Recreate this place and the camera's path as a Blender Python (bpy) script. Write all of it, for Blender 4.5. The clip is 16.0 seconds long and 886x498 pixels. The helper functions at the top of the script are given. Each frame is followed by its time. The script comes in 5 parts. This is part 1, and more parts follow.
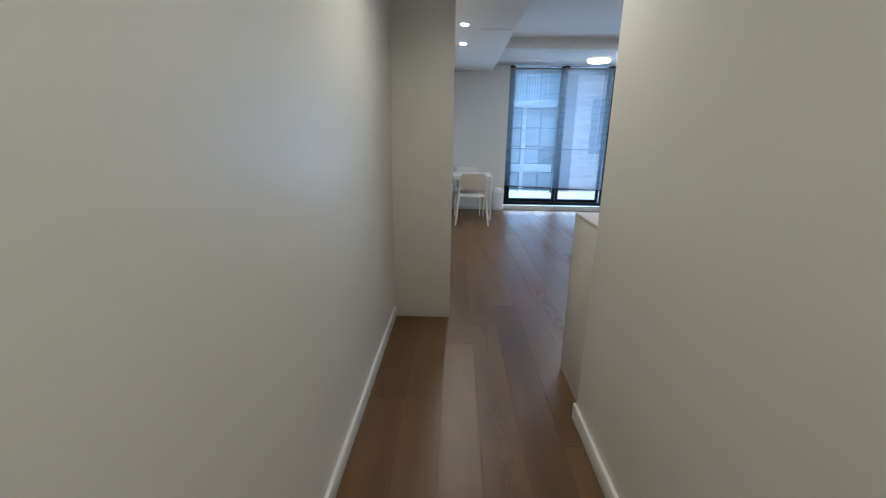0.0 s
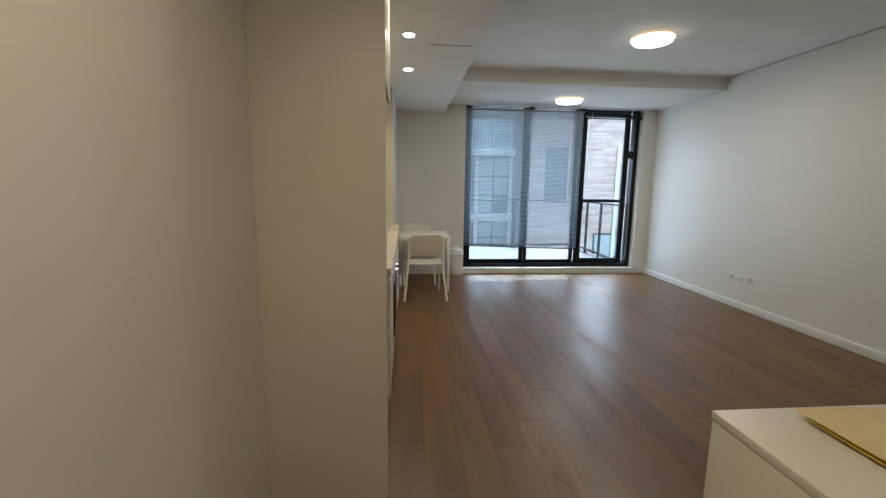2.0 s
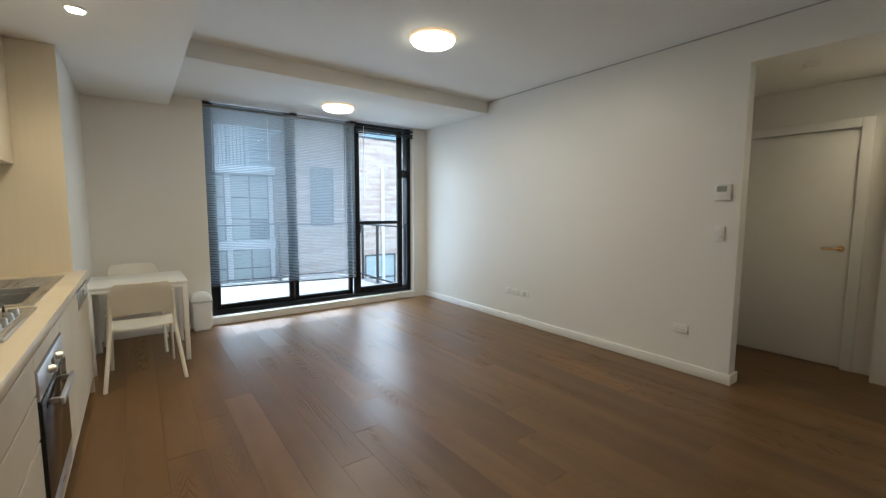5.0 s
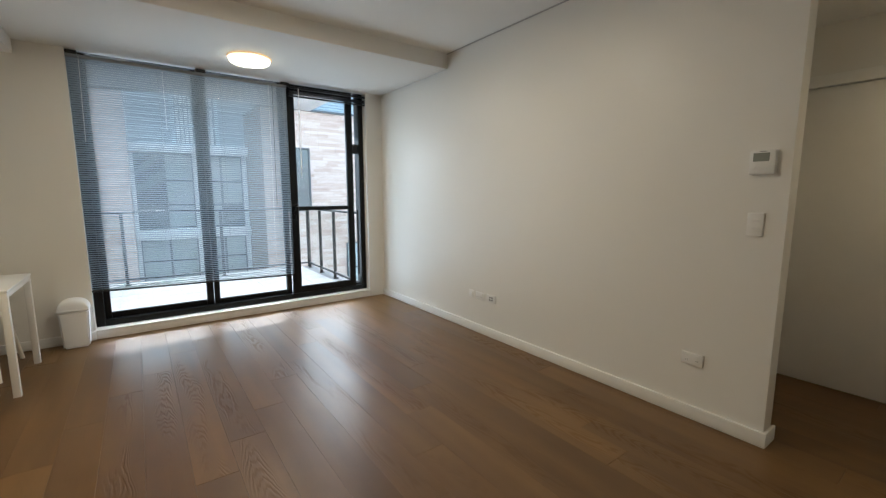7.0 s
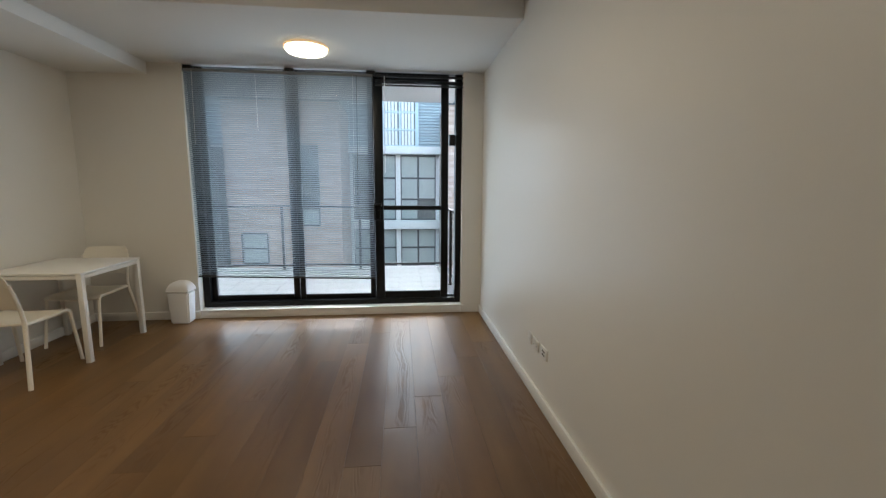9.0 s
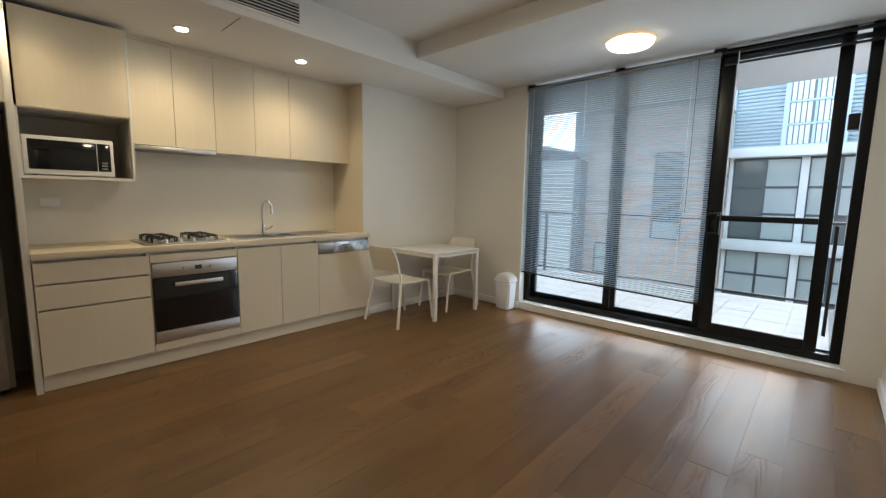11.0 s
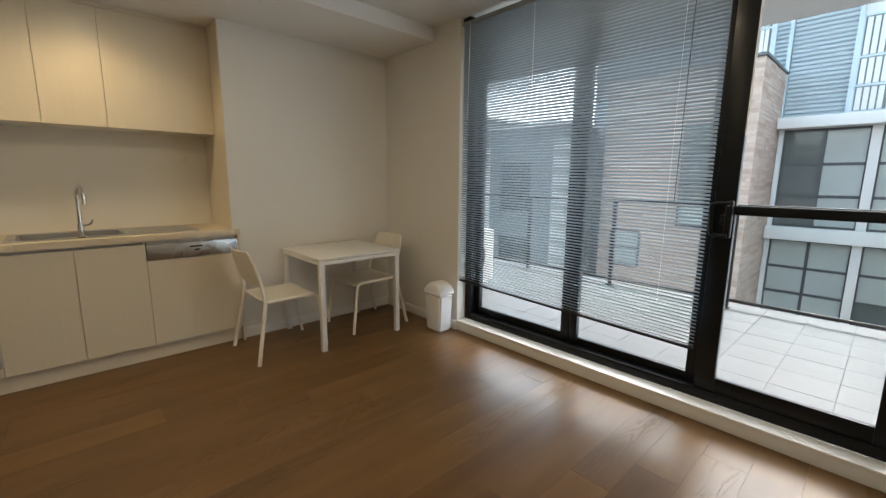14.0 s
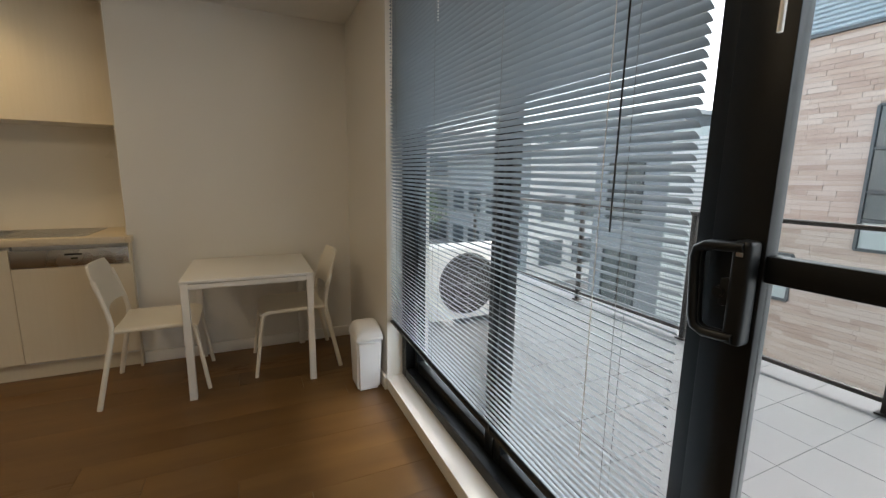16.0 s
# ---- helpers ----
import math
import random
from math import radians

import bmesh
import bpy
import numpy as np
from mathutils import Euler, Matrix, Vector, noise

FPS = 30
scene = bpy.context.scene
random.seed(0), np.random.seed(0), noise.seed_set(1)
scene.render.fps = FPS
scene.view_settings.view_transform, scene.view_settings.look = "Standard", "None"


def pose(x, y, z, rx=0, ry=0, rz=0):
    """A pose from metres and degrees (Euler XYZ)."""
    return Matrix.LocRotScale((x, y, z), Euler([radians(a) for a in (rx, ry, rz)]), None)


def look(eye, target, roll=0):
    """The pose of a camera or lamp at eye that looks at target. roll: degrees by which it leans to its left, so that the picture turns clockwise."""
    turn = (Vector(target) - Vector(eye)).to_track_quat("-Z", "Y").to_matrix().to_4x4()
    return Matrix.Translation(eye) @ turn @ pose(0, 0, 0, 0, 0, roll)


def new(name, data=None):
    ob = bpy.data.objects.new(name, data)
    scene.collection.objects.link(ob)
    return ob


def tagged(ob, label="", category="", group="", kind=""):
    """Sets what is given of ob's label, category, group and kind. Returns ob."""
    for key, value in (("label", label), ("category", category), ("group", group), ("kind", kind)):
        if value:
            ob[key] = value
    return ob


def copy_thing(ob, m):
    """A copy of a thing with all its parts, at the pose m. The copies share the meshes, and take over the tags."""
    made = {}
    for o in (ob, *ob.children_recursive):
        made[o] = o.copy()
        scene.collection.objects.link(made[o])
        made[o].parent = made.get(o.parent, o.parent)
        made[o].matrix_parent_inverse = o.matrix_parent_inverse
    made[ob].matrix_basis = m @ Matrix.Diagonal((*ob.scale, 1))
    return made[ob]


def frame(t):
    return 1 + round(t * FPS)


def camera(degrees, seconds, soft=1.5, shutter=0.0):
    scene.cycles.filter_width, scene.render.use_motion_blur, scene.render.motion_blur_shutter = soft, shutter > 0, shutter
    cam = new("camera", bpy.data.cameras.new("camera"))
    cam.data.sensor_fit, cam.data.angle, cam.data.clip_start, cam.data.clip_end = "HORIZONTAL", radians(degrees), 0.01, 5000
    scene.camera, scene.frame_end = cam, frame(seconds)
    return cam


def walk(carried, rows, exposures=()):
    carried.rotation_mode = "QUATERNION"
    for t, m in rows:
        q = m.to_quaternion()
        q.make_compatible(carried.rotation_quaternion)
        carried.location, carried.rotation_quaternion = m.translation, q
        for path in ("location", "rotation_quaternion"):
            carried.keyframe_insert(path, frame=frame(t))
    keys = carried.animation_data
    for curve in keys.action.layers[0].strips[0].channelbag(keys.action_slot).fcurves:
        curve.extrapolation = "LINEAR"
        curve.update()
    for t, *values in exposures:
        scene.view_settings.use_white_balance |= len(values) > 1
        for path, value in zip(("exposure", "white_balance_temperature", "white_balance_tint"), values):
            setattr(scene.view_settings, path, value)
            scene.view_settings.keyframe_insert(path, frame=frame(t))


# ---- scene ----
cam = camera(93.9, 16.0, soft=1.35)
PATH = [
    (0, (0.689, 0.407, 1.361), (0.636, 2.336, 0.837), 0.9),
    (0.5, (0.648, 0.791, 1.366), (0.616, 2.73, 0.874), 1.1),
    (1, (0.664, 1.192, 1.401), (0.657, 3.145, 0.968), 0.8),
    (1.5, (0.652, 1.587, 1.415), (0.704, 3.552, 1.044), 0.9),
    (2, (0.737, 1.97, 1.417), (0.909, 3.938, 1.11), 0.8),
    (2.5, (0.816, 2.315, 1.408), (1.196, 4.263, 1.162), 0.8),
    (3, (0.846, 2.614, 1.447), (1.478, 4.499, 1.226), 0.8),
    (3.5, (0.906, 2.787, 1.445), (1.791, 4.569, 1.240), 0.5),
    (4, (0.972, 2.872, 1.427), (2.037, 4.554, 1.231), 0.4),
    (4.5, (0.95, 2.885, 1.415), (2.098, 4.51, 1.226), 0.4),
    (4.7, (0.93, 2.905, 1.4), (2.107, 4.508, 1.216), 0.4),
    (6.8, (1.882, 3.452, 1.377), (3.069, 5.041, 1.123), -0.0),
    (7, (2.047, 3.496, 1.373), (3.218, 5.096, 1.106), -0.0),
    (7.5, (2.489, 3.569, 1.397), (3.572, 5.228, 1.121), -0.1),
    (8, (2.973, 3.679, 1.397), (3.877, 5.441, 1.122), 0.0),
    (8.5, (3.44, 3.736, 1.417), (4.057, 5.616, 1.125), 0.1),
    (9, (3.79, 3.901, 1.403), (3.992, 5.87, 1.115), 0.3),
    (9.5, (4.066, 4.136, 1.416), (3.759, 6.093, 1.141), 0.4),
    (10, (4.262, 4.204, 1.372), (3.445, 6.011, 1.112), 0.7),
    (10.2, (4.312, 4.196, 1.36), (3.324, 5.916, 1.105), 0.8),
    (12.3, (4.24, 4.488, 1.308), (2.784, 5.830, 1.028), 0.7),
    (12.5, (4.246, 4.628, 1.312), (2.786, 5.966, 1.018), 0.6),
    (13, (4.246, 5.020, 1.340), (2.791, 6.362, 1.036), 0.5),
    (13.5, (4.185, 5.475, 1.337), (2.741, 6.822, 1.016), 0.4),
    (14, (4.17, 5.945, 1.340), (2.721, 7.284, 1.008), 0.5),
    (14.5, (4.192, 6.437, 1.355), (2.727, 7.755, 1.018), 0.5),
    (15, (4.188, 6.983, 1.355), (2.664, 8.237, 1.029), 0.7),
    (15.5, (4.152, 7.456, 1.364), (2.541, 8.592, 1.027), 0.8),
    (16, (4.029, 7.74, 1.343), (2.239, 8.567, 1.011), 0.9),
]
EXPOSURES = [
    (0.0, 3.27, 4200, 4), (1.0, 3.12, 4650, 2), (2.0, 3.0, 5100, 1), (2.5, 3.0, 5250, 1), (3.5, 3.27, 5050, 1), (7.0, 3.15, 5500, 3), (9.0, 2.72, 5600, 4),
    (10.2, 2.85, 5550, 3), (12.5, 3.05, 5950, 5), (13.5, 2.8, 6050, 5), (14.5, 2.53, 6250, 6), (16.0, 2.33, 6400, 8),
]
walk(cam, [(t, look(eye, target, roll)) for t, eye, target, roll in PATH], EXPOSURES)

# ---- world and sun ----
world = bpy.data.worlds.new("world")
world.use_nodes = True
scene.world = world
wn = world.node_tree
wn.nodes.clear()
sky = wn.nodes.new("ShaderNodeTexSky")
sky.sky_type = "NISHITA"
sky.sun_disc = False
sky.sun_elevation, sky.sun_rotation = radians(48), radians(8)
sky.dust_density, sky.air_density = 4.0, 1.0
soft_sky = wn.nodes.new("ShaderNodeHueSaturation")
soft_sky.inputs["Saturation"].default_value = 0.62
soft_sky.inputs["Hue"].default_value = 0.48
sky_out = wn.nodes.new("ShaderNodeBackground")
sky_out.inputs["Strength"].default_value = 0.15
wn.links.new(sky.outputs[0], soft_sky.inputs["Color"])
wn.links.new(soft_sky.outputs[0], sky_out.inputs["Color"])
wn.links.new(sky_out.outputs[0], wn.nodes.new("ShaderNodeOutputWorld").inputs["Surface"])

sun = new("sun", bpy.data.lights.new("sun", "SUN"))
sun.data.energy, sun.data.angle, sun.data.color = 0.3, radians(25), (1.0, 0.96, 0.9)
sun.matrix_world = look((0, 0, 30), (Vector((0, 0, 30)) + Vector((-0.09, -0.66, -0.74))))

WARM, SPOT_WARM = (1.0, 0.76, 0.50), (1.0, 0.72, 0.41)
LAMP_POWER, SPOT_POWER, DISC_GLOW = 2.5, 0.82, 0.7

# the sky's light in the window opening
day = new("window_daylight", bpy.data.lights.new("window_daylight", "AREA"))
day.data.shape, day.data.size, day.data.size_y, day.data.energy, day.data.color = "RECTANGLE", 2.66, 1.90, 4.0, (0.90, 0.96, 1.0)
day.matrix_world = look((3.05, 8.745, 1.14), (3.05, 5.0, 1.14))


# ---- materials ----
def nodes_of(name):
    m = bpy.data.materials.new(name)
    m.use_nodes = True
    t = m.node_tree
    return m, t, t.nodes["Principled BSDF"]


def coords(t, scale, kind="Object"):
    c = t.nodes.new("ShaderNodeTexCoord")
    p = t.nodes.new("ShaderNodeMapping")
    p.inputs["Scale"].default_value = scale
    t.links.new(c.outputs[kind], p.inputs["Vector"])
    return p.outputs[0]


def noise_tex(t, vector, scale, detail=4.0, rough=0.55, distortion=0.0):
    n = t.nodes.new("ShaderNodeTexNoise")
    n.inputs["Scale"].default_value, n.inputs["Detail"].default_value = scale, detail
    n.inputs["Roughness"].default_value, n.inputs["Distortion"].default_value = rough, distortion
    t.links.new(vector, n.inputs["Vector"])
    return n.outputs["Fac"]


def ramp(t, fac, stops):
    r = t.nodes.new("ShaderNodeValToRGB")
    e = r.color_ramp.elements
    while len(e) < len(stops):
        e.new(0.5)
    for item, (at, c) in zip(e, stops):
        item.position, item.color = at, (*c, 1) if len(c) == 3 else c
    t.links.new(fac, r.inputs[0])
    return r.outputs[0]


def bump(t, bsdf, height, strength, distance=0.002):
    b = t.nodes.new("ShaderNodeBump")
    b.inputs["Strength"].default_value, b.inputs["Distance"].default_value = strength, distance
    t.links.new(height, b.inputs["Height"])
    t.links.new(b.outputs[0], bsdf.inputs["Normal"])


def shade(c, k):
    return tuple(min(1.0, v * k) for v in c)


def surface(name, color, rough=0.5, metal=0.0, vary=0.06, scale=3.0, fine=120.0, relief=0.05, stretch=(1, 1, 1), space="Object", coat=0.0):
    """A plain surface with broad and fine variation of colour, gloss and relief."""
    m, t, b = nodes_of(name)
    v = coords(t, stretch, space)
    broad, grain = noise_tex(t, v, scale, 3.0), noise_tex(t, v, fine, 2.0)
    mix = t.nodes.new("ShaderNodeMath")
    mix.operation = "MULTIPLY_ADD"
    mix.inputs[1].default_value = 0.3
    t.links.new(grain, mix.inputs[0])
    t.links.new(broad, mix.inputs[2])
    t.links.new(ramp(t, mix.outputs[0], [(0.35, shade(color, 1 - vary)), (0.95, shade(color, 1 + vary * 0.6))]), b.inputs["Base Color"])
    t.links.new(ramp(t, broad, [(0.3, (max(rough - 0.06, 0.02),) * 3), (0.7, (min(rough + 0.08, 1),) * 3)]), b.inputs["Roughness"])
    b.inputs["Metallic"].default_value = metal
    b.inputs["Coat Weight"].default_value = coat
    if relief:
        bump(t, b, grain, relief)
    return m


def dull(m, level):
    m.node_tree.nodes["Principled BSDF"].inputs["Specular IOR Level"].default_value = level
    return m


def t_step(t, value, low, high):
    """0 below low, 1 above high, smooth between."""
    n = t.nodes.new("ShaderNodeMapRange")
    n.interpolation_type = "SMOOTHSTEP"
    n.inputs["From Min"].default_value, n.inputs["From Max"].default_value = low, high
    t.links.new(value, n.inputs["Value"])
    return n.outputs["Result"]


def oak_floor():
    """Dark brushed oak: every plank has its own tone and cathedral grain, brushed into relief."""
    m, t, b = nodes_of("dark_oak")

    def calc(op, *values):
        n = t.nodes.new("ShaderNodeMath")
        n.operation = op
        for i, v in enumerate(values):
            if isinstance(v, (int, float)):
                n.inputs[i].default_value = v
            else:
                t.links.new(v, n.inputs[i])
        return n.outputs[0]

    rand = t.nodes.new("ShaderNodeObjectInfo").outputs["Random"]
    geo = t.nodes.new("ShaderNodeTexCoord").outputs["Object"]
    shift = t.nodes.new("ShaderNodeVectorMath")
    shift.operation = "MULTIPLY_ADD"
    t.links.new(rand, shift.inputs[0])
    shift.inputs[1].default_value = (31.0, 57.0, 13.0)
    t.links.new(geo, shift.inputs[2])

    def stretched(x, y, scale=1.0, detail=3.0, rough=0.5):
        p = t.nodes.new("ShaderNodeMapping")
        p.inputs["Scale"].default_value = (x, y, 1.0)
        t.links.new(shift.outputs[0], p.inputs["Vector"])
        return noise_tex(t, p.outputs[0], scale, detail, rough)

    axes = t.nodes.new("ShaderNodeSeparateXYZ")
    t.links.new(geo, axes.inputs[0])
    wobble = stretched(14.0, 2.2, 1.0, 3.0, 0.55)
    drift = stretched(1.0, 1.4, 1.0, 1.0)
    # nested arches: the heart of the plank wanders along its length
    heart = calc("ADD", axes.outputs[0], calc("MULTIPLY", calc("SUBTRACT", drift, 0.5), 0.16))
    arch = calc("MULTIPLY", calc("MULTIPLY", heart, heart), 620.0)
    run = calc("MULTIPLY", axes.outputs[1], calc("SUBTRACT", calc("MULTIPLY", calc("FRACT", calc("MULTIPLY", rand, 7.3)), 30.0), 15.0))
    lines = calc("SINE", calc("MULTIPLY", calc("ADD", calc("ADD", arch, run), calc("MULTIPLY", wobble, 5.0)), 6.2832))
    groove = calc("POWER", calc("MULTIPLY_ADD", lines, 0.5, 0.5), 1.7)
    patch = stretched(5.0, 0.9, 1.0, 2.0)
    bold = calc("MULTIPLY", t_step(t, patch, 0.42, 0.56), t_step(t, calc("FRACT", calc("MULTIPLY", rand, 3.7)), 0.40, 0.90))
    bold = calc("MULTIPLY", bold, calc("SUBTRACT", 1.0, t_step(t, calc("ABSOLUTE", heart), 0.030, 0.075)))
    fibre = stretched(230.0, 5.0, 1.0, 3.0, 0.6)
    broad = stretched(7.0, 0.6, 0.8, 2.0, 0.5)
    cloud = stretched(3.0, 1.6, 1.3, 3.0, 0.6)
    tone_at = calc("ADD", calc("MULTIPLY_ADD", broad, 0.55, calc("MULTIPLY", cloud, 0.35)), calc("MULTIPLY", fibre, 0.10))
    tone = ramp(t, tone_at, [(0.30, (0.095, 0.047, 0.0135)), (0.5, (0.145, 0.076, 0.0225)), (0.72, (0.200, 0.112, 0.036))])
    plank = ramp(t, rand, [(0.0, (0.78, 0.76, 0.73)), (0.25, (0.96, 0.96, 0.95)), (0.5, (1.10, 1.09, 1.06)), (0.75, (0.88, 0.86, 0.83)), (1.0, (1.03, 1.02, 1.0))])
    mul = t.nodes.new("ShaderNodeMix")
    mul.data_type, mul.blend_type = "RGBA", "MULTIPLY"
    mul.inputs["Factor"].default_value = 1.0
    t.links.new(tone, mul.inputs["A"])
    t.links.new(plank, mul.inputs["B"])
    dark = t.nodes.new("ShaderNodeMix")
    dark.data_type, dark.blend_type = "RGBA", "MULTIPLY"
    t.links.new(calc("MULTIPLY", calc("MULTIPLY_ADD", bold, 0.13, 0.02), groove), dark.inputs["Factor"])
    t.links.new(mul.outputs["Result"], dark.inputs["A"])
    dark.inputs["B"].default_value = (0.35, 0.30, 0.27, 1)
    t.links.new(dark.outputs["Result"], b.inputs["Base Color"])
    gloss = calc("MULTIPLY_ADD", calc("FRACT", calc("MULTIPLY", rand, 5.1)), 0.07, calc("MULTIPLY_ADD", cloud, 0.14, 0.262))
    t.links.new(calc("ADD", gloss, calc("MULTIPLY", calc("MULTIPLY", bold, groove), 0.22)), b.inputs["Roughness"])
    b.inputs["Specular IOR Level"].default_value = 0.58
    high = calc("ADD", calc("MULTIPLY", calc("MULTIPLY", bold, groove), -1.0), calc("MULTIPLY_ADD", fibre, 0.10, calc("MULTIPLY", broad, 0.5)))
    bump(t, b, high, 0.65, 0.0016)
    return m


def laminate():
    """Pale cream oak-look laminate of the cabinet fronts, grain upright."""
    m, t, b = nodes_of("cream_laminate")
    v = coords(t, (60.0, 60.0, 2.0))
    fibre = noise_tex(t, v, 1.0, 4.0, 0.6, 0.4)
    broad = noise_tex(t, coords(t, (6, 6, 0.8)), 1.0, 3.0)
    add = t.nodes.new("ShaderNodeMath")
    add.operation = "MULTIPLY_ADD"
    add.inputs[1].default_value = 0.5
    t.links.new(broad, add.inputs[0])
    t.links.new(fibre, add.inputs[2])
    t.links.new(ramp(t, add.outputs[0], [(0.4, (0.685, 0.605, 0.460)), (1.1, (0.720, 0.640, 0.495))]), b.inputs["Base Color"])
    b.inputs["Roughness"].default_value = 0.33
    bump(t, b, fibre, 0.03)
    return m


def steel(name, along=(2.0, 300.0, 2.0), tone=0.62, rough=0.33):
    m, t, b = nodes_of(name)
    brush = noise_tex(t, coords(t, along), 1.0, 3.0)
    t.links.new(ramp(t, brush, [(0.3, (tone * 0.95,) * 3), (0.7, (tone * 1.03,) * 3)]), b.inputs["Base Color"])
    t.links.new(ramp(t, brush, [(0.3, (rough - 0.05,) * 3), (0.7, (rough + 0.08,) * 3)]), b.inputs["Roughness"])
    b.inputs["Metallic"].default_value = 1.0
    bump(t, b, brush, 0.04, 0.0005)
    return m


def clear_glass(name, gloss=0.10, tint=(0.985, 0.99, 0.99)):
    m, t, b = nodes_of(name)
    t.nodes.remove(b)
    through_it, mirror_it, mix = t.nodes.new("ShaderNodeBsdfTransparent"), t.nodes.new("ShaderNodeBsdfGlossy"), t.nodes.new("ShaderNodeMixShader")
    through_it.inputs["Color"].default_value = (*tint, 1)
    mirror_it.inputs["Roughness"].default_value = 0.01
    facing = t.nodes.new("ShaderNodeLayerWeight")
    facing.inputs["Blend"].default_value = 0.5
    t.links.new(ramp(t, facing.outputs["Facing"], [(0.0, (0.006,) * 3), (0.6, (0.012,) * 3), (0.85, (0.12,) * 3), (1.0, (0.5,) * 3)]), mix.inputs["Fac"])
    t.links.new(through_it.outputs[0], mix.inputs[1])
    t.links.new(mirror_it.outputs[0], mix.inputs[2])
    t.links.new(mix.outputs[0], t.nodes["Material Output"].inputs["Surface"])
    return m


def glow(name, color, strength):
    m, t, b = nodes_of(name)
    b.inputs["Base Color"].default_value = (*color, 1)
    b.inputs["Emission Color"].default_value = (*color, 1)
    b.inputs["Emission Strength"].default_value = strength
    return m


def facing_stone():
    """Long thin courses of buff and brown facing brick on the far block."""
    m, t, b = nodes_of("facing_brick")
    info = t.nodes.new("ShaderNodeNewGeometry")
    v = coords(t, (1.0, 1.0, 1.0))
    streak = noise_tex(t, coords(t, (1.3, 1.3, 9.0)), 1.0, 3.0)
    grain = noise_tex(t, v, 30.0, 3.0)
    add = t.nodes.new("ShaderNodeMath")
    add.operation = "MULTIPLY_ADD"
    add.inputs[1].default_value = 0.55
    t.links.new(info.outputs["Random Per Island"], add.inputs[0])
    t.links.new(streak, add.inputs[2])
    t.links.new(ramp(t, add.outputs[0], [(0.3, (0.41, 0.285, 0.22)), (0.65, (0.51, 0.38, 0.305)), (1.05, (0.59, 0.475, 0.40))]), b.inputs["Base Color"])
    b.inputs["Roughness"].default_value = 0.85
    bump(t, b, grain, 0.3, 0.01)
    return m


